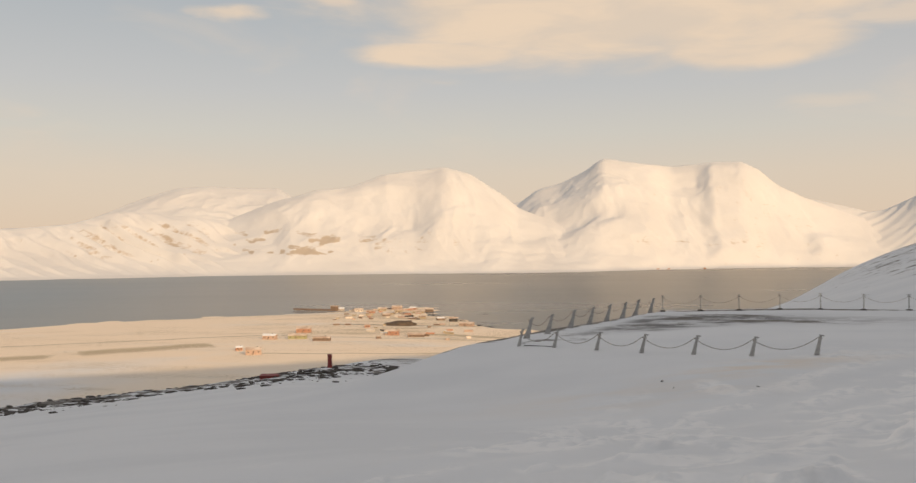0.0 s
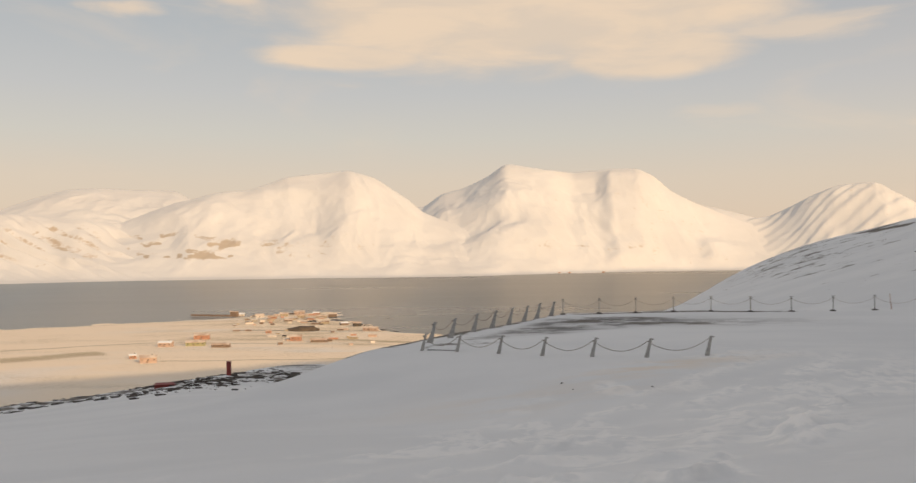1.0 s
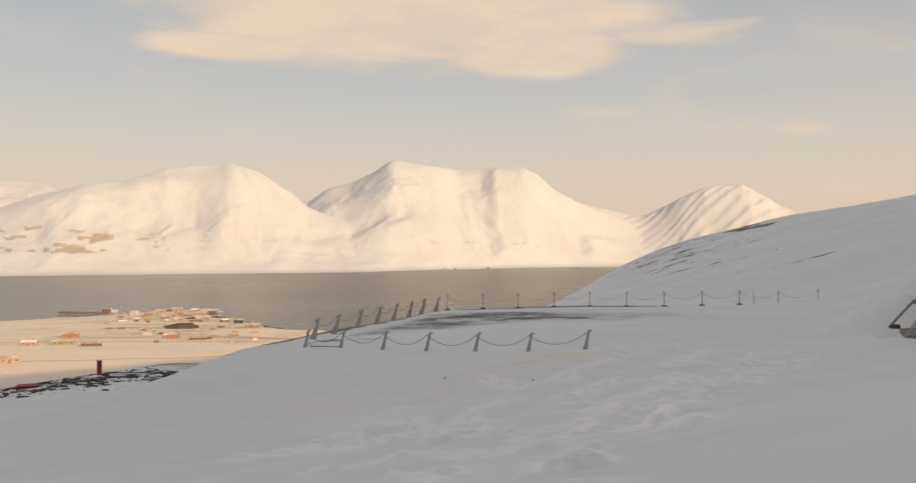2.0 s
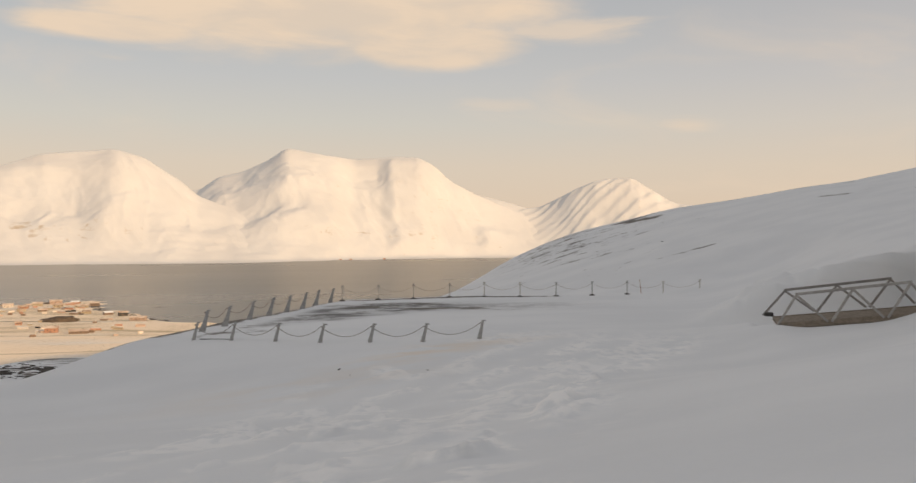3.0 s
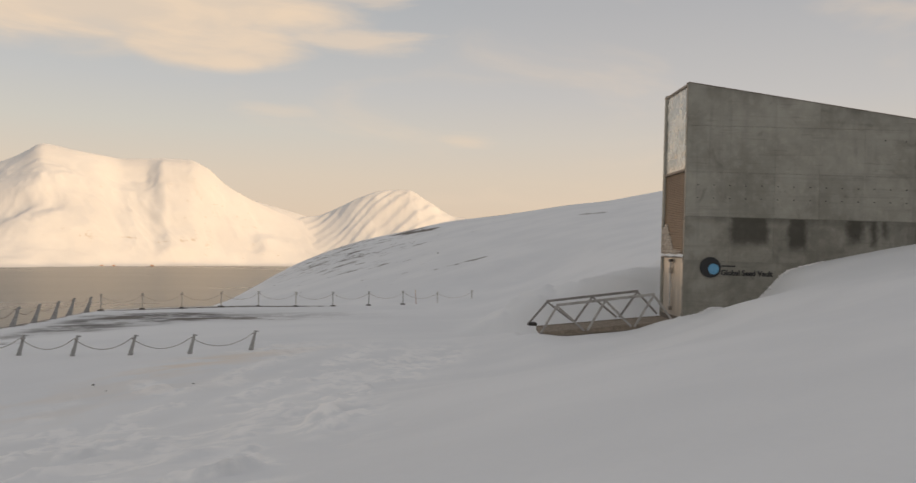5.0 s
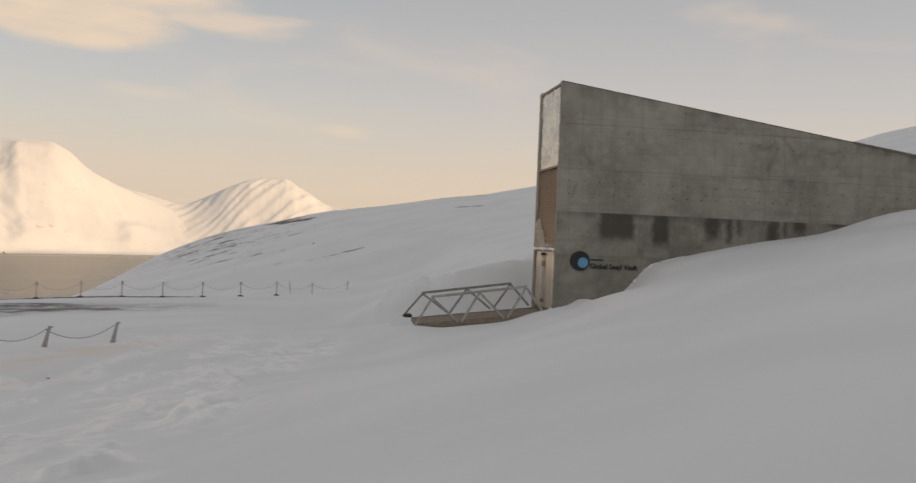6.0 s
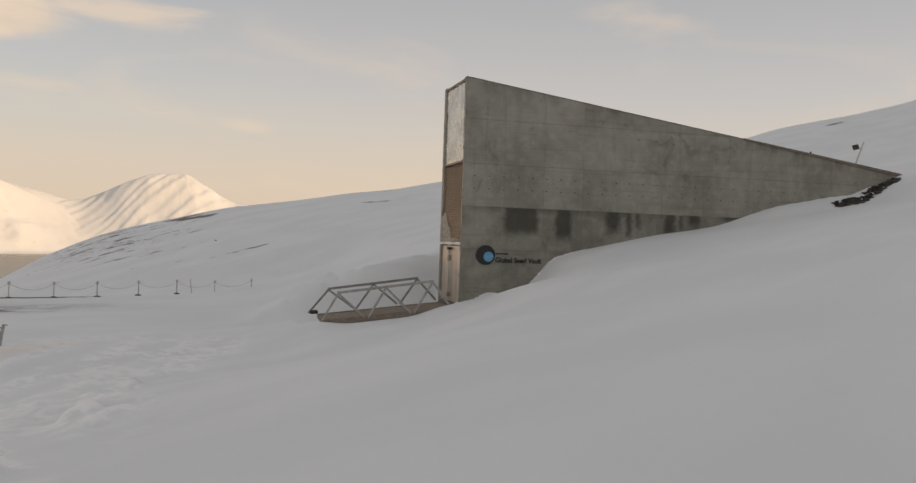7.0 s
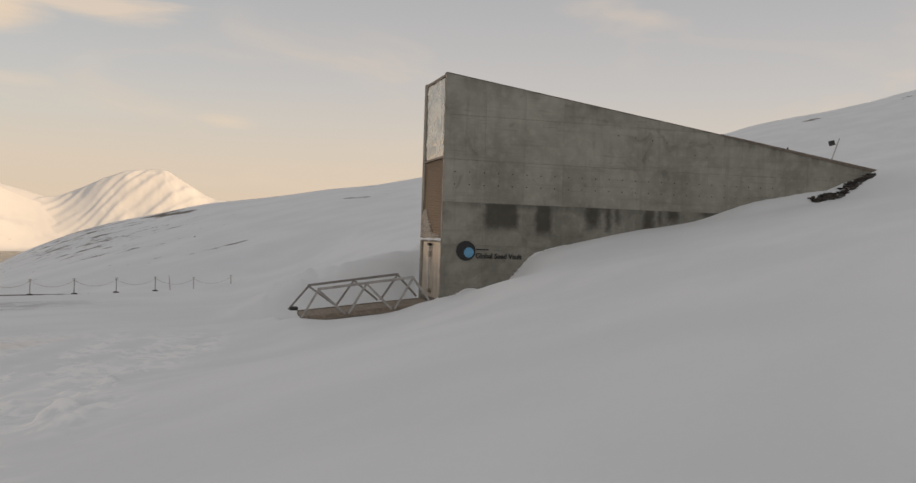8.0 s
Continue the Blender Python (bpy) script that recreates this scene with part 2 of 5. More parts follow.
def snow_ground():
    m, n = material("snow_ground")
    p = place(n)
    geo = n.add("ShaderNodeNewGeometry")
    slope = n.add("ShaderNodeSeparateXYZ", {0: geo.outputs["Normal"]}).outputs[2]
    h = n.add("ShaderNodeSeparateXYZ", {0: p}).outputs[2]
    drift = n.noise(n.scaled(p, 0.5, 1.0, 1.0), 0.35, 3.0, 0.5)
    grain = n.noise(p, 9.0, 6.0, 0.6)
    fine = n.noise(p, 45.0, 3.0, 0.6)
    col = n.mix(n.step(n.math("ADD", n.math("MULTIPLY", drift, 0.88), n.math("MULTIPLY", grain, 0.12)), 0.36, 0.64), (0.762, 0.777, 0.792, 1), (0.812, 0.824, 0.834, 1))
    # freshly broken snow is whiter than the crust
    fresh = n.math("MULTIPLY", n.attribute("trod"), n.step(n.noise(p, 3.4, 4.0, 0.55), 0.36, 0.56))
    col = n.mix(fresh, col, (0.97, 0.96, 0.945, 1))
    # thin snow on the valley floor, its tan colour standing in for warm sunlight
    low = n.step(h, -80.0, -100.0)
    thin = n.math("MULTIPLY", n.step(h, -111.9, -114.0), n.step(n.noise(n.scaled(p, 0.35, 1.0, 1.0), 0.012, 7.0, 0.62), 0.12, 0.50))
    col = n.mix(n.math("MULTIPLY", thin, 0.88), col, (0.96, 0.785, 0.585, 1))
    # grazing sunlight painted into the snow as a faint, broken beige band
    col = n.mix(n.math("MULTIPLY", n.attribute("sun_band"), n.step(n.noise(n.scaled(p, 0.5, 1.4, 1.0), 0.9, 5.0, 0.6), 0.36, 0.62)), col, (0.80, 0.70, 0.585, 1))
    # thin gravel showing through trodden snow on the parking ground
    thinly = n.step(n.add("ShaderNodeTexNoise", {"Vector": n.scaled(p, 0.45, 0.9, 1.0), "Scale": 1.5, "Detail": 8.0, "Roughness": 0.68}).outputs[0], 0.43, 0.55)
    col = n.mix(n.math("MULTIPLY", n.attribute("grit"), n.math("ADD", 0.25, n.math("MULTIPLY", thinly, 0.75))), col, (0.17, 0.168, 0.168, 1))
    # gravel and scree that the wind has swept bare, kept to a rough attribute of the mesh
    bare = n.attribute("bare")
    ragged = n.add("ShaderNodeTexNoise", {"Vector": n.scaled(p, 0.32, 1.25, 1.6), "Scale": 0.75, "Detail": 9.0, "Roughness": 0.66}).outputs[0]
    shred = n.add("ShaderNodeTexNoise", {"Vector": n.scaled(p, 0.45, 1.0, 1.0), "Scale": 3.2, "Detail": 6.0, "Roughness": 0.7}).outputs[0]
    ragged = n.math("ADD", n.math("MULTIPLY", ragged, 0.62), n.math("MULTIPLY", shred, 0.38))
    show = n.step(n.math("ADD", bare, n.math("MULTIPLY", n.math("SUBTRACT", ragged, 0.5), 2.8)), 0.46, 0.70)
    stone = n.mix(n.noise(p, 3.0, 5.0, 0.6), (0.07, 0.063, 0.056, 1), (0.22, 0.195, 0.17, 1))
    # tundra on the valley floor is paler than the hill's scree
    stone = n.mix(low, stone, n.mix(n.step(bare, 0.85, 1.1), n.mix(n.noise(p, 0.05, 5.0, 0.6), (0.46, 0.365, 0.235, 1), (0.62, 0.51, 0.35, 1)), (0.10, 0.075, 0.055, 1)))
    col = n.mix(show, col, stone)
    lumps = n.math("ADD", n.math("MULTIPLY", grain, 0.015), n.math("ADD", n.math("MULTIPLY", drift, 1.6), n.math("MULTIPLY", fine, 0.004)))
    finish(n, col, 0.75, 0.0, lumps, 0.20, 0.12, 0.25)
    return m


def snow_plain():
    m, n = material("drifted_snow")
    p = place(n)
    col = n.mix(n.noise(p, 2.0, 4.0), (0.86, 0.86, 0.865, 1), (0.92, 0.91, 0.90, 1))
    finish(n, col, 0.75, 0.0, n.noise(p, 14.0, 5.0, 0.6), 0.3, 0.03, 0.25)
    return m


def mountain_snow():
    m, n = material("mountain_snow")
    p = place(n)
    big = n.noise(p, 0.004, 6.0, 0.6)
    streak = n.noise(n.scaled(p, 1.0, 1.0, 0.6), 0.022, 8.0, 0.66, 0.9)
    bands = n.noise(n.scaled(p, 0.3, 0.3, 1.8), 0.022, 6.0, 0.62, 0.5)
    col = n.mix(n.step(big, 0.35, 0.7), (0.765, 0.75, 0.735, 1), (0.82, 0.805, 0.785, 1))
    bare = n.attribute("bare")
    mixed = n.math("ADD", n.math("MULTIPLY", bands, 0.4), n.math("MULTIPLY", streak, 0.6))
    show = n.step(n.math("ADD", bare, n.math("MULTIPLY", n.math("SUBTRACT", mixed, 0.5), 3.0)), 0.40, 0.85)
    col = n.mix(n.math("MULTIPLY", show, 0.72), col, (0.47, 0.36, 0.24, 1))
    finish(n, col, 0.95, 0.0, n.noise(p, 0.02, 8.0, 0.6), 0.09, 12.0, 0.05)
    return m


def sea_water():
    m, n = material("sea_water")
    p = place(n)
    waves = n.math("ADD", n.noise(n.scaled(p, 1.0, 0.45, 1.0), 0.16, 6.0, 0.6), n.math("MULTIPLY", n.noise(p, 0.02, 4.0, 0.6), 1.2))
    slick = n.noise(n.scaled(p, 0.25, 1.0, 1.0), 0.0035, 6.0, 0.6)
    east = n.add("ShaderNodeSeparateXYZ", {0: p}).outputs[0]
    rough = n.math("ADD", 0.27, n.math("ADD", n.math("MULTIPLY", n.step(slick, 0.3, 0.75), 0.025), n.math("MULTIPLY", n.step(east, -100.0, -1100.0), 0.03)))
    # sky reflection put into the base colour: dark east, pale middle, bluish west
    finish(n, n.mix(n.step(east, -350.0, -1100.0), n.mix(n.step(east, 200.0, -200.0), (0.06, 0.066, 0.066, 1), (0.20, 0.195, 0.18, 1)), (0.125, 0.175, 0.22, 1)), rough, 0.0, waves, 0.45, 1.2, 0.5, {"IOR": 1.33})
    return m


def concrete():
    m, n = material("cast_concrete")
    p = place(n)
    rnd = n.add("ShaderNodeObjectInfo").outputs["Random"]
    cloud = n.noise(p, 0.55, 6.0, 0.6)
    mott = n.noise(p, 3.2, 7.0, 0.65)
    grit = n.noise(p, 38.0, 4.0, 0.6)
    run = n.noise(n.scaled(p, 3.0, 3.0, 0.18), 1.0, 6.0, 0.6)
    col = n.mix(n.step(cloud, 0.3, 0.72), (0.245, 0.235, 0.197, 1), (0.358, 0.346, 0.298, 1))
    col = n.mix(n.math("MULTIPLY", n.step(mott, 0.42, 0.75), 0.45), col, (0.44, 0.415, 0.355, 1))
    col = n.mix(n.math("MULTIPLY", n.step(run, 0.52, 0.72), 0.22), col, (0.10, 0.098, 0.092, 1))
    tone = n.math("ADD", 0.93, n.math("MULTIPLY", rnd, 0.13))
    col = n.mix(1.0, col, n.add("ShaderNodeCombineColor", {0: tone, 1: tone, 2: tone}).outputs[0], "MULTIPLY")
    pits = n.step(n.add("ShaderNodeTexVoronoi", {"Vector": p, "Scale": 9.0, "Randomness": 1.0}).outputs[0], 0.09, 0.02)
    col = n.mix(n.math("MULTIPLY", pits, 0.5), col, (0.07, 0.07, 0.065, 1))
    boards = n.noise(n.scaled(p, 0.25, 0.25, 6.0), 1.0, 5.0, 0.6)
    col = n.mix(n.math("MULTIPLY", n.step(boards, 0.52, 0.74), 0.22), col, (0.11, 0.105, 0.093, 1))
    blot = n.noise(p, 1.3, 3.0, 0.5, 0.8)
    col = n.mix(n.math("MULTIPLY", n.step(blot, 0.60, 0.70), 0.30), col, (0.10, 0.095, 0.082, 1))
    # the lowest pour is darker and browner, its lines of rust and dirt broken
    # damp patches under the joint at three metres, and dirt down from the roof edge
    sep = n.add("ShaderNodeSeparateXYZ", {0: p})
    along = n.math("ADD", n.math("MULTIPLY", n.math("SUBTRACT", sep.outputs[0], CORNER[0]), WALL[0]), n.math("MULTIPLY", n.math("SUBTRACT", sep.outputs[1], CORNER[1]), WALL[1]))
    wob = n.math("MULTIPLY", n.math("SUBTRACT", n.noise(p, 2.4, 6.0, 0.66), 0.5), 0.42)
    damp_and_shade = None
    for w0, w1, z0 in ((1.55, 2.80, 2.10), (3.45, 4.05, 1.95), (5.40, 5.92, 2.25), (6.20, 6.42, 2.15), (6.6, 6.75, 2.4), (7.75, 8.15, 2.25), (8.35, 8.5, 2.45), (8.75, 9.2, 2.6), (10.2, 10.9, 2.8)):
        lo = n.step(n.math("ADD", along, wob), w0 - 0.14, w0 + 0.12)
        hi = n.step(n.math("ADD", along, wob), w1 + 0.14, w1 - 0.12)
        up = n.step(n.math("ADD", sep.outputs[2], wob), z0 - 0.20, z0 + 0.20)
        one = n.math("MULTIPLY", n.math("MULTIPLY", lo, hi), up)
        damp_and_shade = one if damp_and_shade is None else n.math("MAXIMUM", damp_and_shade, one)
    damp_and_shade = n.math("MULTIPLY", damp_and_shade, n.step(sep.outputs[2], 3.0, 2.97))
    # shadow line of the set-back lower pour, painted as a dark strip under the joint
    seam_shade = n.math("MULTIPLY", n.step(sep.outputs[2], 2.70, 2.96), n.step(sep.outputs[2], 3.0, 2.98))
    damp_and_shade = n.math("MAXIMUM", damp_and_shade, n.math("MULTIPLY", n.math("MULTIPLY", seam_shade, 0.6), n.step(n.noise(n.scaled(p, 1.0, 1.0, 0.1), 1.1, 4.0), 0.30, 0.55)))
    first = n.math("MULTIPLY", n.step(sep.outputs[2], 3.005, 2.995), n.math("ADD", 0.14, n.math("MULTIPLY", n.step(n.noise(p, 0.9, 6.0, 0.65, 0.6), 0.42, 0.62), 0.30)))
    col = n.mix(first, col, (0.115, 0.108, 0.088, 1))
    scar = n.math("MULTIPLY", n.step(n.noise(n.scaled(p, 0.5, 0.5, 7.0), 1.5, 6.0, 0.65), 0.58, 0.72), 0.26)
    col = n.mix(scar, col, (0.08, 0.074, 0.06, 1))
    col = n.mix(n.math("MULTIPLY", damp_and_shade, 0.80), col, (0.05, 0.045, 0.036, 1))
    roof = n.math("SUBTRACT", n.math("SUBTRACT", 7.49, n.math("MULTIPLY", along, 0.1376)), sep.outputs[2])
    drip = n.math("MULTIPLY", n.step(roof, 0.55, 0.0), n.step(n.noise(n.scaled(p, 1.0, 1.0, 0.25), 1.3, 5.0), 0.45, 0.68))
    col = n.mix(n.math("MULTIPLY", drip, n.math("ADD", 0.35, n.math("MULTIPLY", n.step(along, 8.0, 11.0), 0.4))), col, (0.07, 0.064, 0.052, 1))
    finish(n, col, 0.82, 0.0, n.math("SUBTRACT", n.math("ADD", mott, n.math("MULTIPLY", grit, 0.4)), pits), 0.4, 0.02, 0.3)
    return m


def plain(name, a, b, rough=0.6, metal=0.0, scale=6.0, strength=0.2, distance=0.01, streak=1.0, spec=0.5):
    """Two tones mixed by cloudy noise, with a fine relief."""
    m, n = material(name)
    p = place(n)
    f = n.noise(n.scaled(p, 1.0, 1.0, streak), scale, 6.0, 0.6)
    col = n.mix(n.step(f, 0.32, 0.68), (*a, 1), (*b, 1))
    r = n.math("ADD", rough - 0.08, n.math("MULTIPLY", f, 0.16), clamp=True)
    finish(n, col, r, metal, n.noise(p, scale * 6, 4.0, 0.6), strength, distance, spec)
    return m


def worn_mirror():
    m, n = material("worn_mirror_steel")
    p = place(n)
    f = n.noise(p, 1.7, 7.0, 0.65, 0.8)
    col = n.mix(n.step(f, 0.35, 0.7), (0.38, 0.375, 0.36, 1), (0.74, 0.725, 0.69, 1))
    rough = n.math("ADD", 0.16, n.math("MULTIPLY", n.step(f, 0.4, 0.75), 0.35))
    finish(n, col, rough, 0.9, n.noise(p, 5.0, 5.0, 0.6), 0.25, 0.03)
    return m


MIRROR = worn_mirror()
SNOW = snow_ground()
DRIFT = snow_plain()
PEAKS = mountain_snow()
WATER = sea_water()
CONCRETE = concrete()
JOINT = plain("joint_shadow_concrete", (0.13, 0.124, 0.108), (0.28, 0.268, 0.235), 0.9, 0.0, 2.0)
STEEL = plain("weathered_steel", (0.30, 0.27, 0.23), (0.42, 0.38, 0.33), 0.42, 0.85, 4.0, 0.15)
FRAME = plain("brown_steel_frame", (0.16, 0.13, 0.10), (0.24, 0.20, 0.16), 0.5, 0.5, 5.0)
POST = plain("grey_post_paint", (0.30, 0.295, 0.285), (0.42, 0.412, 0.395), 0.75, 0.0, 12.0)
CHAIN = plain("rusty_chain", (0.22, 0.195, 0.17), (0.33, 0.29, 0.25), 0.65, 0.3, 20.0)
GALV = plain("galvanised_steel", (0.42, 0.41, 0.40), (0.55, 0.54, 0.52), 0.45, 0.7, 9.0)
PALE_RAIL = plain("pale_bridge_steel", (0.30, 0.285, 0.265), (0.44, 0.42, 0.395), 0.65, 0.2, 5.0)
DARK_RAIL = plain("dark_bridge_steel", (0.24, 0.225, 0.215), (0.35, 0.33, 0.315), 0.55, 0.4, 5.0)
DECK = plain("brown_deck_grating", (0.20, 0.165, 0.125), (0.31, 0.26, 0.205), 0.85, 0.0, 8.0)
LOUVRE = plain("bronze_louvre", (0.30, 0.20, 0.12), (0.41, 0.28, 0.175), 0.42, 0.35, 5.0, 0.1, 0.004, 0.3)
DOORS = plain("brushed_door_steel", (0.52, 0.44, 0.35), (0.68, 0.59, 0.48), 0.36, 0.75, 3.0, 0.12, 0.004, 0.25)
DARK = plain("dark_metal", (0.035, 0.033, 0.03), (0.07, 0.065, 0.06), 0.5, 0.4, 9.0)
BLACK = plain("black_sign_paint", (0.012, 0.012, 0.013), (0.022, 0.022, 0.024), 0.45, 0.0, 9.0)
BLUE = plain("pale_blue_sign_paint", (0.09, 0.29, 0.48), (0.15, 0.38, 0.58), 0.4, 0.0, 6.0)
RED = plain("faded_red_paint", (0.20, 0.03, 0.027), (0.29, 0.05, 0.04), 0.6, 0.0, 6.0)
FADED = plain("bleached_red_paint", (0.46, 0.33, 0.29), (0.56, 0.42, 0.38), 0.7, 0.0, 6.0)
RUST = plain("rust_red_boards", (0.40, 0.20, 0.13), (0.54, 0.31, 0.21), 0.75, 0.0, 0.6)
OCHRE = plain("ochre_boards", (0.36, 0.28, 0.18), (0.52, 0.43, 0.30), 0.75, 0.0, 0.6)
GREEN = plain("moss_green_boards", (0.34, 0.33, 0.17), (0.42, 0.40, 0.23), 0.75, 0.0, 0.6)
PINK = plain("pale_red_boards", (0.46, 0.32, 0.245), (0.60, 0.45, 0.36), 0.75, 0.0, 0.6)
DUSTED = plain("snow_dusted_roof", (0.50, 0.36, 0.27), (0.78, 0.66, 0.55), 0.8, 0.0, 0.12)
WHITE = plain("white_boards", (0.66, 0.58, 0.50), (0.78, 0.70, 0.62), 0.7, 0.0, 0.6)
BROWN = plain("brown_boards", (0.2, 0.14, 0.1), (0.28, 0.2, 0.14), 0.8, 0.0, 0.6)
PANE = plain("dark_window_glass", (0.09, 0.08, 0.07), (0.16, 0.14, 0.12), 0.2, 0.0, 2.0)
ROCK = plain("dark_scree", (0.035, 0.031, 0.028), (0.12, 0.105, 0.09), 0.9, 0.0, 3.0, 0.5, 0.05)

FROST = plain("packed_frost", (0.36, 0.29, 0.225), (0.52, 0.45, 0.375), 0.8, 0.0, 5.0)
HEAP = plain("brown_gravel", (0.075, 0.055, 0.04), (0.16, 0.12, 0.085), 0.9, 0.0, 0.25)
PALE_POST = plain("rimed_post", (0.44, 0.41, 0.37), (0.56, 0.53, 0.48), 0.8, 0.0, 12.0)
PALE_CHAIN = plain("rimed_chain", (0.36, 0.33, 0.29), (0.46, 0.42, 0.37), 0.7, 0.1, 20.0)

# ---- building helpers ----
def mesh_of(name, bm, mat, smooth=False):
    me = bpy.data.meshes.new(name)
    bm.normal_update()
    bm.to_mesh(me)
    bm.free()
    if mat is not None:
        me.materials.append(mat)
    if smooth:
        me.shade_smooth()
    return me


def part(name, bm, mat, parent, label="", smooth=False):
    ob = new(name, bm if isinstance(bm, bpy.types.Mesh) else mesh_of(name, bm, mat, smooth))
    ob.parent = parent
    return tagged(ob, label)


def thing(name, bm, mat, label, category, group="", kind="", smooth=False):
    ob = new(name, None if bm is None else mesh_of(name, bm, mat, smooth))
    return tagged(ob, label, category, group, kind)


def box(bm, x0, x1, y0, y1, z0, z1, m=None, bevel=0.0):
    made = bmesh.ops.create_cube(bm, size=1)["verts"]
    for v in made:
        v.co = Vector(((x0 + x1) / 2 + v.co.x * (x1 - x0), (y0 + y1) / 2 + v.co.y * (y1 - y0), (z0 + z1) / 2 + v.co.z * (z1 - z0)))
    if bevel:
        edges = {e for v in made for e in v.link_edges}
        made = bmesh.ops.bevel(bm, geom=list(edges), offset=bevel, segments=1, affect="EDGES")["verts"]
    if m is not None:
        bmesh.ops.transform(bm, matrix=m, verts=[v for v in made if v.is_valid])
    return bm


def boxed(*args, **kw):
    return box(bmesh.new(), *args, **kw)


def bar(bm, a, b, w, d=None, bevel=0.0):
    """A square bar from a to b, w wide and d deep."""
    a, b = Vector(a), Vector(b)
    m = Matrix.Translation((a + b) / 2) @ (b - a).to_track_quat("Z", "X").to_matrix().to_4x4()
    d = d or w
    L = (b - a).length
    return box(bm, -w / 2, w / 2, -d / 2, d / 2, -L / 2, L / 2, m, bevel)


def rod(bm, a, b, r0, r1=None, seg=10):
    a, b = Vector(a), Vector(b)
    m = Matrix.Translation((a + b) / 2) @ (b - a).to_track_quat("Z", "X").to_matrix().to_4x4()
    bmesh.ops.create_cone(bm, cap_ends=True, segments=seg, radius1=r0, radius2=r0 if r1 is None else r1, depth=(b - a).length, matrix=m)
    return bm


def tube(bm, pts, r, seg=6):
    for a, b in zip(pts, pts[1:]):
        rod(bm, a, b, r, r, seg)
    return bm


def land_at(x, y):
    return float(land(np.array([float(x)]), np.array([float(y)]))[0])


def sheet(name, gx, gy, gz, mat, attrs=None, wrap=False):
    """A quad sheet over a grid of places."""
    rows, cols = gx.shape
    co = np.stack([gx, gy, gz], -1).reshape(-1, 3)
    i = np.arange(rows * cols).reshape(rows, cols)
    nxt = np.roll(i, -1, 1) if wrap else i[:, 1:]
    cur = i if wrap else i[:, :-1]
    quads = np.stack([cur[:-1], nxt[:-1], nxt[1:], cur[1:]], -1).reshape(-1, 4)
    me = bpy.data.meshes.new(name)
    me.vertices.add(len(co))
    me.vertices.foreach_set("co", co.astype(np.float32).ravel())
    me.loops.add(quads.size)
    me.loops.foreach_set("vertex_index", quads.astype(np.int32).ravel())
    me.polygons.add(len(quads))
    me.polygons.foreach_set("loop_start", np.arange(0, quads.size, 4, dtype=np.int32))
    me.update(calc_edges=True)
    me.validate()
    me.shade_smooth()
    me.materials.append(mat)
    for key, val in (attrs or {}).items():
        at = me.attributes.new(key, "FLOAT", "POINT")
        at.data.foreach_set("value", val.astype(np.float32).ravel())
    return new(name, me)



# ---- ground, water, mountains ----
def edge_band(x, y):
    """1 along the stony break of slope, fading off either side."""
    edge = y - 66 + 3.0 * vnoise(x / 14, y / 14, 5)
    band = edge + 19.5 + 2.5 * np.sin(x * 0.21)
    return np.exp(-((band / 6.0) ** 2)) * sstep(3, -3, x) * sstep(-75, -45, x)


def tracks(x, y):
    """Metres along and across the worn way from the slope to the footbridge."""
    t0, t1 = bearing(36.0)
    a, c = x * t0 + y * t1, x * t1 - y * t0
    return a, c + 0.45 * vnoise(a / 3.5, a * 0 + 2, 9) - 1.9 * sstep(18, 27, a)


def trodden(x, y):
    """0 to 1: how far wheels and boots have broken the snow on the way to the footbridge."""
    a, c = tracks(x, y)
    t = np.exp(-(((c + 1.6) / 0.75) ** 2)) * sstep(-0.35, 0.1, vnoise(x / 0.55, y / 0.5, 45))
    for c0, wide, much in ((-2.75, 0.30, 0.8), (-4.2, 0.40, 0.85), (-5.9, 0.35, 0.65)):
        t = np.maximum(t, much * np.exp(-(((c - c0) / wide) ** 2)) * sstep(-0.6, 0.0, vnoise(a / 2.2, c * 0 + c0, 47)))
    patch = 0.65 * sstep(-9.5, -7.0, c) * sstep(-0.6, -1.8, c) * sstep(0.05, 0.4, vnoise(x / 0.9, y / 0.75, 46))
    return np.maximum(t, patch) * sstep(2, 6, a) * sstep(31, 24, a)


def near_relief(x, y):
    """Wind ripples and soft drifts near the path, and a trodden band across to the footbridge."""
    r = np.hypot(x, y)
    near = sstep(170, 40, r)
    z = 0.014 * fbm(x / 3.2, y / 1.9, 3, 21) + 0.10 * fbm(x / 12, y / 8, 2, 31)
    cover = trodden(x, y)
    a, c = tracks(x, y)
    lumps = 0.14 * np.maximum(0, fbm(x / 0.5, y / 0.42, 3, 41)) - 0.05 * np.maximum(0, fbm(x / 0.45, y / 0.45, 2, 43) - 0.2) + 0.025 * fbm(x / 1.6, y / 1.0, 2, 44)
    # low berms between the wheel ruts
    ruts = 0.030 * np.cos((c + 1.4) * 4.5) * sstep(-8.5, -6.5, c) * sstep(-0.5, -1.5, c) * sstep(3, 8, a) * sstep(27, 20, a)
    hummock = edge_band(x, y) * (0.12 * np.maximum(0, fbm(x / 2.2, y / 1.5, 3, 51)) + 0.12 * fbm(x / 0.8, y / 0.7, 2, 53))
    keep = (1 - 0.8 * sstep(5, 2, np.hypot(x - 20.5, y - 20))) * sstep(1.5, 5, r)
    return near * keep * (z + cover * lumps + ruts + hummock)


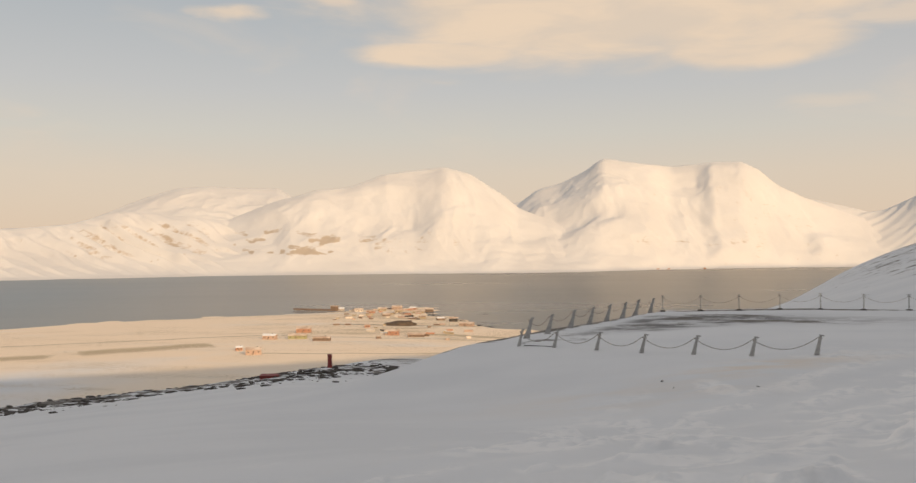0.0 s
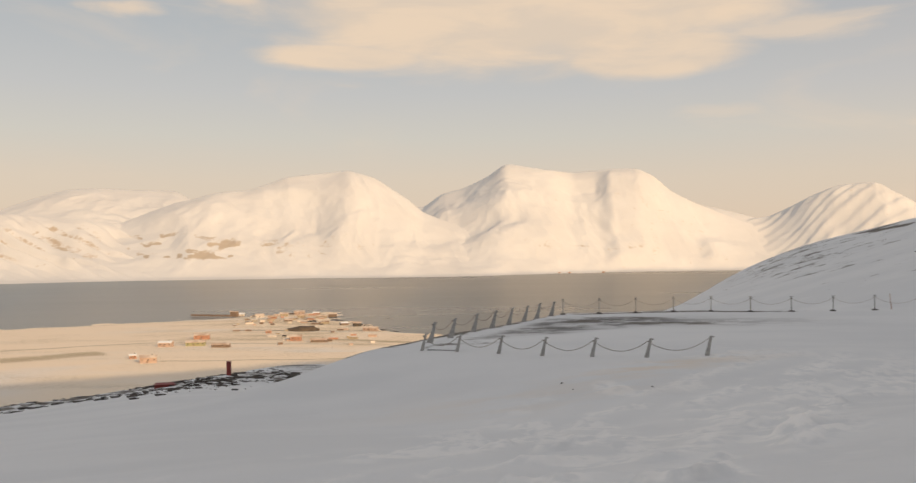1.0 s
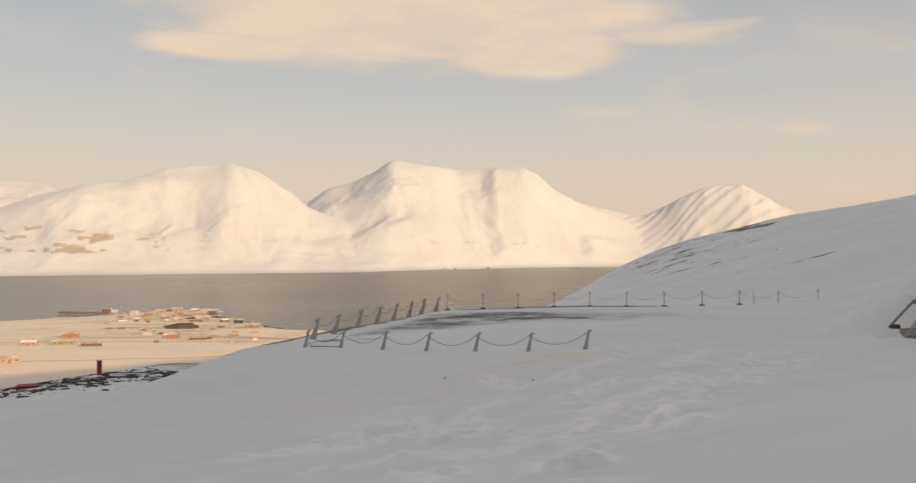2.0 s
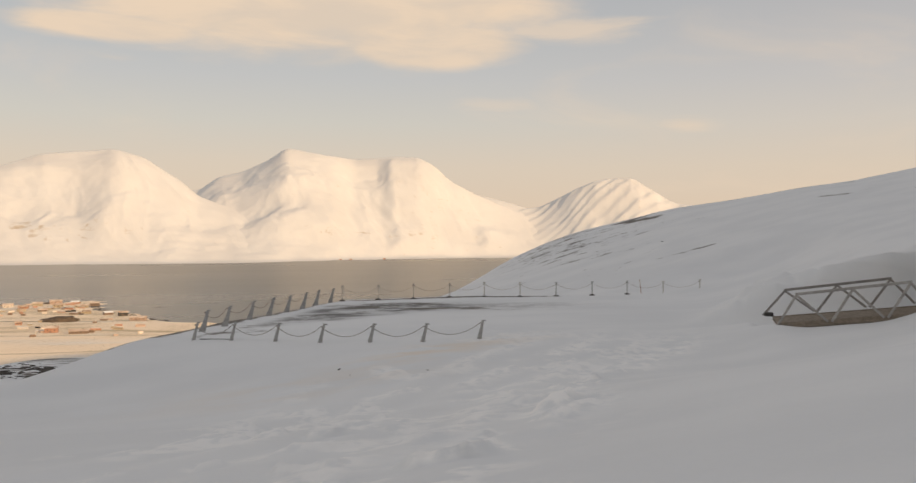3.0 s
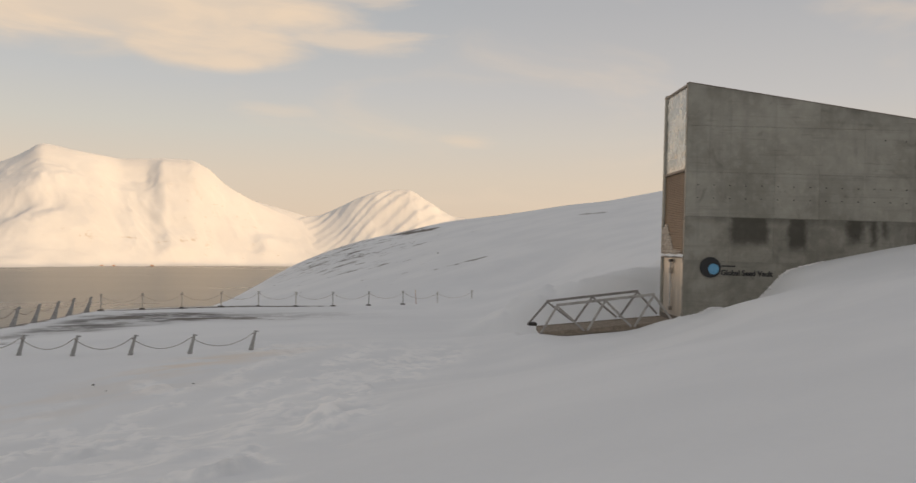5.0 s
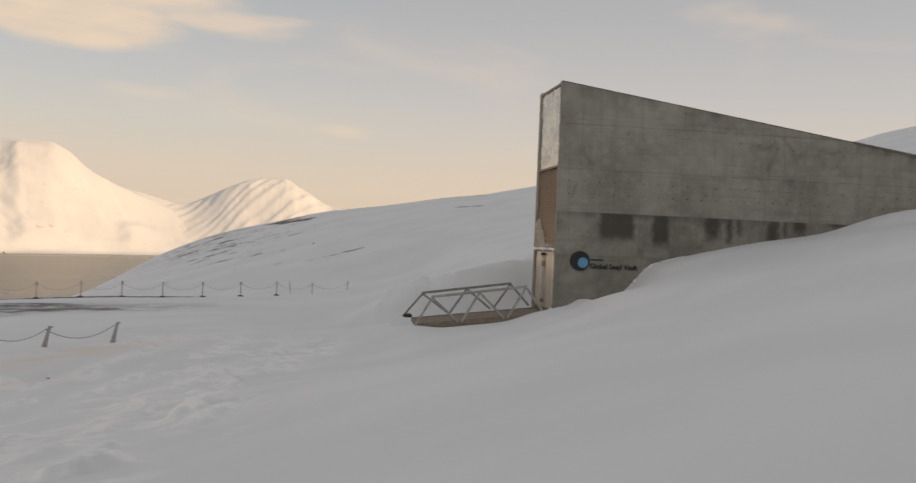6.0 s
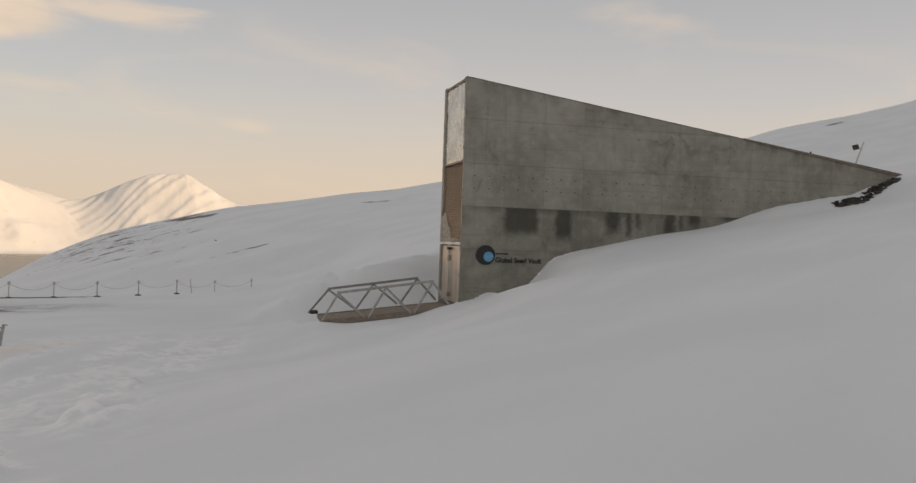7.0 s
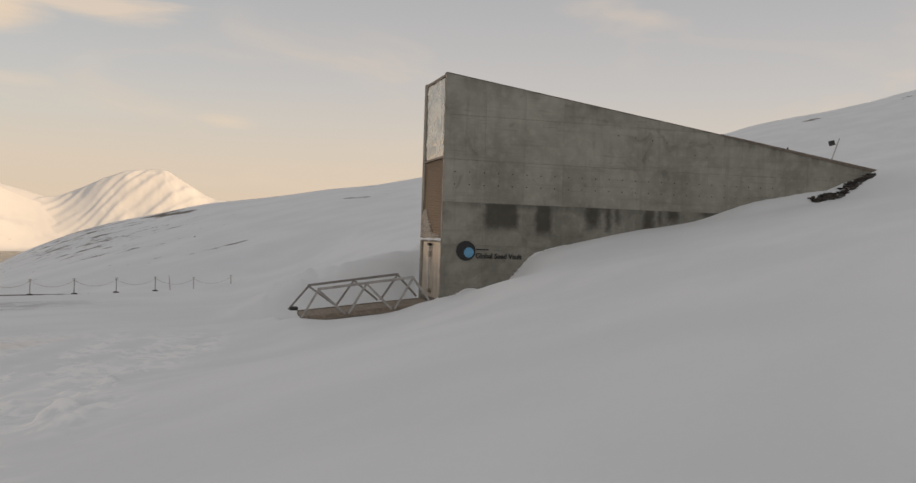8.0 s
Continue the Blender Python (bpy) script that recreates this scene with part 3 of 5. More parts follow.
def bare_ground(x, y, z):
    """Where the wind has swept the snow off: the break of slope, the parking ground's rim, patches on the shoulder."""
    edge = y - (66 + 0.8 * soft(x - 10, 8) - 6 * np.exp(-(((x - 27) / 9) ** 2))) + 3.0 * vnoise(x / 14, y / 14, 5)
    r = np.hypot(x, y)
    b = (0.67 + 0.25 * vnoise(x / 6, y / 3, 15)) * edge_band(x, y)
    b = np.maximum(b, (0.52 + 0.3 * vnoise(x / 3.5, y / 7, 25)) * np.exp(-(((x + 5.0) / 4.2) ** 2)) * sstep(42, 48, y) * sstep(84, 72, y))
    # gravel shows in a thin line where the near slope rounds off
    turn = np.degrees(np.arctan2(x, y)) + 1.8
    lip = np.exp(-(((r - 27.75 - 0.26 * turn - 0.025 * turn * turn) / 0.58) ** 2)) * sstep(-0.5, 1.0, turn) * sstep(7.0, 6.0, turn)
    b = np.maximum(b, (0.62 + 0.06 * np.clip(turn, 0, 5)) * lip)
    s = x * WALL[0] + y * WALL[1]
    q = x * ACROSS[0] + y * ACROSS[1]
    rim = np.exp(-(((y + 0.02 * x - 40.1) / 0.5) ** 2)) * sstep(9, 11, x) * sstep(26, 19, x)
    rim = np.maximum(rim, np.exp(-(((s + 16.6 + 0.05 * (q - 24)) / 0.50) ** 2)) * sstep(24.5, 26, q) * sstep(40, 37, q))
    b = np.maximum(b, 0.95 * rim)
    lot = np.exp(-((((x - 4.7) * 0.787 - (y - 30.2) * 0.617) / 1.9) ** 2)) * sstep(26.5, 29, y) * sstep(38.5, 36.5, y)
    lot = np.maximum(lot, np.exp(-(((y + 0.10 * x - 38.3) / 1.5) ** 2)) * sstep(8, 10.5, x) * sstep(21, 13, x))
    b = np.maximum(b, (0.46 + 0.2 * vnoise(x / 2.5, y / 2.5, 16)) * lot)
    b = np.maximum(b, (0.62 + 0.14 * vnoise(x / 3.0, y / 0.7, 27)) * np.exp(-(((y + 0.10 * x - 36.6) / 1.3) ** 2)) * sstep(9, 12, x) * sstep(23, 15, x))
    nose = np.exp(-(((edge + 12) / 24) ** 2)) * sstep(20, 40, x)
    b = np.maximum(b, (0.38 + 0.2 * vnoise(x / 9, y / 30, 13)) * nose)
    # stones along the crest of the shoulder and under it
    way = np.degrees(np.arctan2(x, y))
    crest = np.exp(-(((r - 96.5) / 1.5) ** 2)) * sstep(25, 29, way) * sstep(49, 46, way)
    b = np.maximum(b, (0.56 + 0.25 * vnoise(way / 1.3, r * 0, 23)) * crest)
    under = np.exp(-(((r - 92.5 - 0.4 * (way - 33)) / 2.2) ** 2)) * np.exp(-(((way - 33.6) / 1.5) ** 2))
    b = np.maximum(b, 0.80 * under)
    step = np.exp(-(((way - 73.9) / 0.8) ** 2)) * sstep(190, 202, r) * sstep(236, 226, r)
    b = np.maximum(b, 0.85 * step)
    b = np.maximum(b, 0.66 * sstep(350, 380, r) * sstep(445, 430, r) * sstep(44.5, 46.5, way) * sstep(53, 51, way))
    far_hill = sstep(66, 56, way) * sstep(60, 90, r) * sstep(20, 45, x) * sstep(-20, 10, y)
    b = np.maximum(b, (0.33 + 0.22 * vnoise(x / 30, y / 30, 14)) * far_hill)
    for x0, y0, x1, y1, wide, much in (
            (33.5, 48.8, 39.0, 47.3, 0.38, 0.74), (55.6, 56.0, 58.8, 53.8, 0.8, 0.85), (60.0, 55.2, 61.6, 53.8, 0.7, 0.75),
            (100.0, 25.6, 106.5, 25.3, 1.0, 0.75), (118.5, 19.2, 125.0, 17.6, 1.2, 0.8),
            (49.4, 78.6, 50.4, 69.8, 1.5, 0.88), (41.2, 75.6, 42.8, 73.5, 1.1, 0.85), (38.6, 73.7, 40.8, 72.9, 0.8, 0.7),
            (37.6, 67.0, 39.8, 65.3, 0.8, 0.68), (33.6, 56.6, 35.1, 55.9, 0.45, 0.8), (35.8, 56.2, 37.3, 55.5, 0.45, 0.75),
            (41.8, 63.9, 44.2, 62.3, 0.6, 0.66), (30.8, 59.9, 32.8, 59.0, 0.6, 0.7), (32.8, 59.8, 34.8, 58.8, 0.5, 0.66),
            (35.0, 62.5, 37.2, 61.5, 0.6, 0.7), (40.0, 69.5, 42.5, 68.2, 0.8, 0.66), (36.6, 70.6, 38.4, 69.8, 0.7, 0.62)):
        L = math.hypot(x1 - x0, y1 - y0)
        a, c = ((x - x0) * (x1 - x0) + (y - y0) * (y1 - y0)) / L, ((x - x0) * (y1 - y0) - (y - y0) * (x1 - x0)) / L
        b = np.maximum(b, much * np.exp(-((c / wide) ** 2)) * sstep(-0.5, 1.5, a) * sstep(L + 0.5, L - 1.5, a))
    # valley floor: swept fields, tracks and the trampled ground round the harbour
    flat = sstep(SEA + 40, SEA + 14, z) * sstep(SEA - 0.5, SEA + 0.6, z) * sstep(500, 600, r)
    def strip(x0, y0, x1, y1, wide):
        L = math.hypot(x1 - x0, y1 - y0)
        a, c = ((x - x0) * (x1 - x0) + (y - y0) * (y1 - y0)) / L, ((x - x0) * (y1 - y0) - (y - y0) * (x1 - x0)) / L
        c = c + 3 * vnoise(a / 40, a * 0, 61)
        return np.exp(-((c / wide) ** 2)) * sstep(-8, 8, a) * sstep(L + 8, L - 8, a)
    v = 0.35 + 0.14 * vnoise(x / 70, y / 26, 17) + 0.20 * np.exp(-(((x + 90) / 150) ** 2)) * sstep(960, 1120, y)
    v = np.maximum(v, 0.80 * strip(-412, 890, -285, 965, 38))
    v = np.maximum(v, 0.80 * strip(-640, 790, -425, 866, 32))
    v = np.maximum(v, 0.95 * strip(-900, 840, -250, 1066, 4.5))
    v = np.maximum(v, 0.85 * strip(-250, 1066, 60, 1010, 5.0))
    v = np.maximum(v, 1.15 * strip(-190, 1228, 30, 1200, 7.0))
    v = np.maximum(v, 0.85 * strip(-230, 880, 40, 890, 4.0))
    v = np.maximum(v, 0.85 * strip(-40, 1090, 60, 1040, 16.0))
    v = np.maximum(v, 0.8 * strip(-130, 1330, -20, 1300, 10.0))
    v = np.maximum(v, 0.55 * np.exp(-(((x + 298) / 38) ** 2 + ((y - 662) / 16) ** 2)))
    v = np.maximum(v, 1.15 * np.exp(-(((x + 82) / 24) ** 2 + ((y - 1222) / 34) ** 2)))
    v = np.maximum(v, 0.55 * np.exp(-(((x + 55) / 45) ** 2 + ((y - 1050) / 25) ** 2)))
    b = np.maximum(b, flat * v)
    return b


def grit_of(x, y):
    """Where gravel shows thinly through the snow of the parking ground: a leaf-shaped patch and its tail."""
    fan = sstep(0, 0.9, (x - 3.3) - 0.6 * (y - 29.2)) * sstep(0, 1.3, 38.2 - y) * sstep(0, 1.1, (y - 28.8) - 0.55 * (x - 3.9)) * sstep(17, 10, x)
    tail = np.exp(-(((y + 0.10 * x - 37.0) / 1.5) ** 2)) * sstep(8, 11, x) * sstep(23, 15, x)
    return np.clip((0.85 + 0.3 * vnoise(x / 2.2, y / 0.9, 18)) * fan + 0.55 * tail, 0, 1)


def surface_at(x, y):
    """Height of the snow's own surface, with its small relief."""
    return land_at(x, y) + float(near_relief(np.array([float(x)]), np.array([float(y)]))[0])


AZ = np.radians(np.concatenate([np.arange(-40, 92, 0.2), np.arange(92, 320, 2.0)]))
RR = np.concatenate([np.geomspace(0.002, 4, 32)[:-1], np.geomspace(4, 50, 260)[:-1], np.geomspace(50, 110, 90)[:-1], np.geomspace(110, 640, 60)[:-1], np.geomspace(640, 1560, 230)[:-1], np.geomspace(1560, 4980, 24)])
ga, gr = np.meshgrid(AZ, RR)
gx, gy = gr * np.sin(ga) - 0.5 * np.exp(-gr / 40), gr * np.cos(ga) - 0.8 * np.exp(-gr / 40)
gz = land(gx, gy)
g_bare = bare_ground(gx, gy, gz)
gz = gz + near_relief(gx, gy)
# where warm sunlight is painted on the snow below the near fence row
g_sun_band = 0.75 * np.exp(-((((gx - 8.5) * 0.93 + (gy - 22.6) * 0.36) / 3.4) ** 2 + ((-(gx - 8.5) * 0.36 + (gy - 22.6) * 0.93) / 0.8) ** 2))
g_sun_band = np.maximum(g_sun_band, 0.30 * np.exp(-(((gx - 4) / 3.5) ** 2 + ((gy - 20.5) / 1.6) ** 2)))
ground = sheet("ground", gx[:, ::-1], gy[:, ::-1], gz[:, ::-1], SNOW, {"bare": g_bare[:, ::-1], "sun_band": g_sun_band[:, ::-1], "grit": (grit_of(gx, gy) * sstep(70, 55, gr))[:, ::-1], "trod": (0.95 * trodden(gx, gy) * sstep(60, 35, gr))[:, ::-1]}, wrap=True)
tagged(ground, "wind-packed snow on hillside and valley floor with bare stony patches", "ground", kind="structure")

wx, wy = np.meshgrid(np.linspace(-4950, 4950, 41), np.linspace(-4950, 4950, 41))
keep = np.minimum(1, 4950 / np.maximum(np.hypot(wx, wy), 1))
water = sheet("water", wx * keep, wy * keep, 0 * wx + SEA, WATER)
tagged(water, "grey rippled fjord water under a pale evening sky", "water", kind="structure")


def ridge_line(deg, stops, r):
    """Height over the eye of a ridge r metres off, smoothly through (bearing, elevation) stops."""
    b = np.array([s[0] for s in stops], float)
    e = np.array([s[1] for s in stops], float)
    h = np.interp(deg, b, e)
    for k in (0.12, 0.25):
        h = h * 0.5 + 0.25 * (np.interp(deg - k, b, e) + np.interp(deg + k, b, e))
    return EYE + r * np.tan(np.radians(h))


RANGES = [
    # distance, gully spacing, gully depth, slant of the gullies, evenness, seed, skyline
    # far flat tops
    (4880, 300, 0.05, 0.3, 0.0, 201, ((-42, 0.6), (-29, 0.7), (-25, 0.9), (-22.5, 1.9), (-20.6, 2.75), (-18.6, 3.35), (-17, 3.45), (-12.2, 3.4), (-11, 2.7), (-9, 1.9), (0, 1.6), (3.5, 2.3), (5, 2.6), (9, 2.4), (21, 2.6), (23, 2.4), (25.0, 1.95), (26.5, 1.5), (28, 1.0), (31, 0.8), (62, 0.8))),
    # gullied low ridge
    (4150, 92, 0.17, 0.95, 1.0, 241, ((-42, 0.3), (-33, 1.0), (-28.5, 0.6), (-25, 0.98), (-22.4, 1.75), (-20, 1.6), (-18, 1.5), (-15.5, 1.2), (-13.5, 0.7), (-11, 0.3), (62, 0.2))),
    # the broad mountain beside it
    (4200, 230, 0.070, 0.35, 0.0, 211, ((-42, 0.1), (-19, 0.3), (-16, 1.0), (-13.7, 2.0), (-12, 2.65), (-11.2, 2.8), (-9.75, 3.25), (-7.6, 3.45), (-6.2, 3.9), (-5.2, 4.3), (-3.4, 4.55), (-0.9, 4.85),
                            (0.8, 4.4), (1.9, 3.7), (3.2, 2.9), (4.2, 2.0), (6, 1.3), (9, 0.7), (14, 0.3), (62, 0.2))),
    # the highest, flat-topped with a sharp corner
    (4650, 420, 0.055, 0.35, 0.0, 221, ((-42, 0.1), (0, 0.4), (2.5, 1.3), (3.9, 2.1), (5.5, 3.3), (7.0, 3.65), (8.6, 4.4), (9.9, 5.32), (10.6, 5.25), (12.6, 4.88), (14.6, 4.66), (16.0, 4.74), (17.2, 4.9), (19, 4.93), (19.9, 4.45), (21.1, 3.4), (22.7, 2.6), (24.0, 2.05), (25.2, 1.55), (26.4, 1.1), (28.2, 0.6), (30, 0.4), (62, 0.2))),
    # a fluted pyramid further up the bay
    (4880, 70, 0.026, -1.35, 1.0, 231, ((-42, 0.1), (22, 0.6), (25, 1.3), (26.2, 1.5), (27.3, 1.62), (28.8, 2.35), (29.9, 2.98), (31.2, 3.48), (32.2, 3.60), (33.0, 3.68), (33.7, 3.58), (34.3, 3.10), (35.1, 2.66), (35.6, 2.30), (36.4, 1.90), (40, 1.5), (62, 1.3))),
]


def mountain_range():
    az = np.radians(np.arange(-42, 62, 0.08))
    r = np.linspace(3150, 4985, 230)
    a, rr = np.meshgrid(az, r)
    deg = np.degrees(a)
    x, y = rr * np.sin(a), rr * np.cos(a)
    coast = 3330 + 1000 * sstep(2, 30, deg) + 20 * vnoise(deg / 1.7, deg * 0, 71) + 7 * vnoise(deg / 0.5, deg * 0, 72)
    inland = rr - coast
    base = 3330 + 1000 * sstep(2, 30, deg)
    foot = np.clip(inland * 0.05, -10, 45) + 2.5 * vnoise(x / 90, y / 90, 73) * sstep(0, 80, inland)
    z = SEA + foot
    for ridge, spacing, depth, slant, even, seed, stops in RANGES:
        wx, wy = 130 * fbm(x / 520, y / 520, 3, seed), 130 * fbm(x / 520, y / 520, 3, seed + 20)
        line = np.clip(base + 520 + soft(ridge + 60 * vnoise(deg / 2.5, deg * 0 + 3, seed + 1) - base - 520, 70), 0, 4950)
        if seed == 221:
            # the summit's western face turns away from the sun
            line = np.clip(line + 230 * sstep(10.0, 6.0, deg), 0, 4950)
        top = ridge_line(deg, stops, line) - SEA
        t = (rr - base - 50) / np.maximum(line - base - 50, 120)
        front = np.where(t < 1, np.clip(t, 0, 1), np.clip(1 - (t - 1) * 2.2, 0, 1))
        shape = 0.22 * sstep(0.0, 0.45, front) + 0.78 * (0.45 * front**1.6 + 0.55 * sstep(0.28, 1.0, front))
        cut = np.clip(front / 0.3, 0, 1) * np.clip((1 - front) / (0.07 if seed == 231 else 0.22), 0, 1)
        # gullies slant a little as they run down
        u = (x + wx * (1 - 0.75 * even) + slant * (rr - ridge)) / spacing
        v = (y + wy) / (spacing * 3.2)
        rib = (1 - even) * (1 - np.abs(vnoise(u, v, seed + 2))) + even * (0.5 + 0.5 * np.cos(2 * math.pi * (u + 0.35 * vnoise(u * 0.4, v, seed + 2)))) * (0.75 + 0.25 * vnoise(u * 0.6, v * 2, seed + 9))
        rib2 = 1 - np.abs(vnoise(u * 2.3 + 0.5 * rib, v * 2.0, seed + 3))
        lump = fbm((x + wx) / 260, (y + wy) / 260, 4, seed + 5)
        crag = 1 - np.abs(fbm((x + 0.4 * wx) / 75, (y + 0.4 * wy) / 75, 3, seed + 7))
        shape = shape + cut * (0.009 * (crag - 0.6)) + cut * (depth * (rib**1.5 - 0.5) + 0.28 * depth * (rib2 - 0.5) + 0.036 * lump)
        if seed == 221:
            # a long buttress below the eastern corner, a lower spur beside it, and benches under the western face
            d = deg - 16.5 - 0.9 * (1 - front)
            shape = shape + 0.085 * sstep(-0.7, 0.5, d) * sstep(5.5, 0.7, d) * sstep(0.22, 0.5, front) * sstep(1.0, 0.8, front)
            d = deg - 23.3 - 1.2 * (0.5 - front)
            shape = shape + 0.085 * sstep(-0.8, 0.5, d) * sstep(3.4, 0.8, d) * sstep(0.10, 0.28, front) * sstep(0.62, 0.42, front)
            d = deg - 17.4
            shape = shape + 0.06 * sstep(-0.8, 0.4, d) * sstep(3.6, 0.8, d) * sstep(0.08, 0.2, front) * sstep(0.40, 0.28, front)
            bench = sstep(3, 5, deg) * sstep(14.5, 10.5, deg)
            shape = shape + 0.020 * bench * np.sin(front * 22 + 1.5 * vnoise(deg / 2.0, front * 3, 95)) * cut
        if seed == 211:
            # rounded spurs over the banded cliffs
            for at, much in ((-12.2, 0.05), (-9.2, 0.05), (-2.5, 0.06), (1.2, 0.05)):
                d = deg - at - 0.8 * (1 - front)
                shape = shape + much * sstep(-1.0, 0.6, d) * sstep(3.2, 0.7, d) * sstep(0.15, 0.4, front) * sstep(0.95, 0.6, front)
        if seed == 241:
            flutes = sstep(0.45, 0.2, rib)
        z = np.maximum(z, SEA + foot * 0.7 + top * np.clip(shape, 0, None) * sstep(0, 160, inland))
    steep = np.hypot(np.gradient(z, r, axis=0), np.gradient(z, axis=1) / (rr * radians(0.08)))
    high = z - SEA
    bare = 0.04 + 0.16 * sstep(0.6, 1.3, steep)
    # banded cliffs low on the broad mountain, broken into patches that thin out eastward
    patches = sstep(-0.42, 0.12, vnoise(deg / 1.25, high / 26 + 0.5 * np.sin(deg * 1.7), 88) + 0.35 * vnoise(deg / 0.4, high / 11, 86))
    ledges = sstep(-16.5, -14.5, deg) * (1 - 0.75 * sstep(-9.0, -4.0, deg)) * sstep(2.0, -1.0, deg)
    bare = bare + 1.08 * ledges * patches * (0.78 + 0.22 * np.cos(high / 7)) * sstep(62, 88, high) * sstep(200 + 22 * vnoise(deg / 1.3, deg * 0, 87), 150, high)
    bare = bare + 0.07 * sstep(-8, -6, deg) * sstep(22, 16, deg) * sstep(60, 100, high) * sstep(220, 150, high)
    # low ridge's gullies browned: bare ground, with their shade put into the colour too
    bare = bare + 0.46 * flutes * sstep(250, 190, high) * sstep(-27, -24, deg) * sstep(-15, -18, deg) * sstep(50, 90, high)
    bare = bare + 0.42 * np.exp(-(((high - 118 - 12 * vnoise(deg / 1.5, deg * 0, 89)) / 9) ** 2)) * sstep(0.0, 0.5, vnoise(deg / 0.9, high / 30, 90)) * sstep(3, 5, deg) * sstep(21, 17, deg)
    ob = sheet("mountains", x[:, ::-1], y[:, ::-1], z[:, ::-1], PEAKS, {"bare": bare[:, ::-1]})
    tagged(ob, "snow-covered flat-topped mountains across the fjord in warm evening sun", "mountains", kind="structure")
    return ob


mountain_range()


# ---- concrete portal ----
PORTAL = Matrix(((WALL[0], ACROSS[0], 0, CORNER[0]), (WALL[1], ACROSS[1], 0, CORNER[1]), (0, 0, 1, 0), (0, 0, 0, 1)))
ROOF0, FALL, LONG, WIDE, SKEW = 7.49, 0.1376, 18.6, 2.86, -0.0437


def roof_z(w):
    return ROOF0 - FALL * w


def prism(bm, outline, v0, v1):
    """An outline in (along, height) drawn out across from v0 to v1."""
    near = [bm.verts.new((w, v0, z)) for w, z in outline]
    far = [bm.verts.new((w, v1, z)) for w, z in outline]
    bm.faces.new(near)
    bm.faces.new(far[::-1])
    k = len(outline)
    for i in range(k):
        j = (i + 1) % k
        bm.faces.new((near[j], near[i], far[i], far[j]))
    bmesh.ops.recalc_face_normals(bm, faces=bm.faces)
    return bm


def front_plane(v0, v1, z0, z1, proud=0.0, deep=0.05):
    """A plate in the skewed front, from v0 to v1 across."""
    bm = bmesh.new()
    box(bm, -deep, 0, v0, v1, z0, z1)
    for vert in bm.verts:
        vert.co.x += SKEW * vert.co.y - proud + deep
    return bm


portal = new("concrete_portal")
portal.matrix_world = PORTAL
tagged(portal, "tall narrow wedge of stained cast concrete rising from the snowy hillside", "building")
side = [(0, -2.5), (LONG, -2.5), (LONG, roof_z(LONG)), (0, ROOF0)]
wall_core = part("near_wall", prism(bmesh.new(), [(0.012, -2.5), (LONG, -2.5), (LONG, roof_z(LONG) - 0.01), (0.012, ROOF0 - 0.012)], 0.028, 0.30), JOINT, portal)
far_side = [(SKEW * WIDE, -2.5), (LONG, -2.5), (LONG, roof_z(LONG)), (SKEW * WIDE, ROOF0 + 0.03)]
part("far_wall", prism(bmesh.new(), far_side, WIDE - 0.28, WIDE), CONCRETE, portal)
part("roof", prism(bmesh.new(), [(0.32, ROOF0 - 0.34), (LONG, roof_z(LONG) - 0.30), (LONG, roof_z(LONG) - 0.03), (0.32, ROOF0 - 0.08)], 0.30, WIDE - 0.28), CONCRETE, portal)
part("back_wall", boxed(0.75, 1.0, 0.30, WIDE - 0.28, -2.5, ROOF0 - 0.45), CONCRETE, portal)
# coping: thin metal along the crest, heavier on the lower half
bm = bmesh.new()
prism(bm, [(0.0, ROOF0 + 0.003), (LONG, roof_z(LONG) + 0.003), (LONG, roof_z(LONG) + 0.03), (0.0, ROOF0 + 0.03)], -0.012, 0.31)
part("coping", bm, FRAME, portal, "thin brown metal coping")
bm = bmesh.new()
prism(bm, [(10.9, roof_z(10.9) - 0.02), (LONG, roof_z(LONG) - 0.10), (LONG, roof_z(LONG) + 0.045), (10.9, roof_z(10.9) + 0.045)], -0.04, 0.0)
part("flashing", bm, FRAME, portal, "dark weathered flashing strip")

# front: steel surround, mirror panel, louvre, doors
for name, v0, v1, z0, z1, deep in (("jamb", 0.035, 0.10, -1.2, ROOF0 - 0.03, 0.10), ("jamb", WIDE - 0.09, WIDE - 0.004, -1.2, ROOF0, 0.10), ("head", 0.10, WIDE - 0.09, ROOF0 - 0.10, ROOF0 - 0.02, 0.10),
                                   ("transom", 0.10, WIDE - 0.09, 4.53, 4.60, 0.10), ("transom", 0.10, WIDE - 0.09, 1.56, 1.64, 0.12), ("sill", 0.10, WIDE - 0.09, -0.62, -0.44, 0.12)):
    part(name, front_plane(v0, v1, z0, z1, 0.012, deep), FRAME if name != "jamb" else STEEL, portal, "weathered steel surround" if name == "jamb" else "")
part("front_fill", front_plane(0.31, WIDE - 0.29, ROOF0 - 0.5, ROOF0 - 0.06, -0.18, 0.10), CONCRETE, portal)

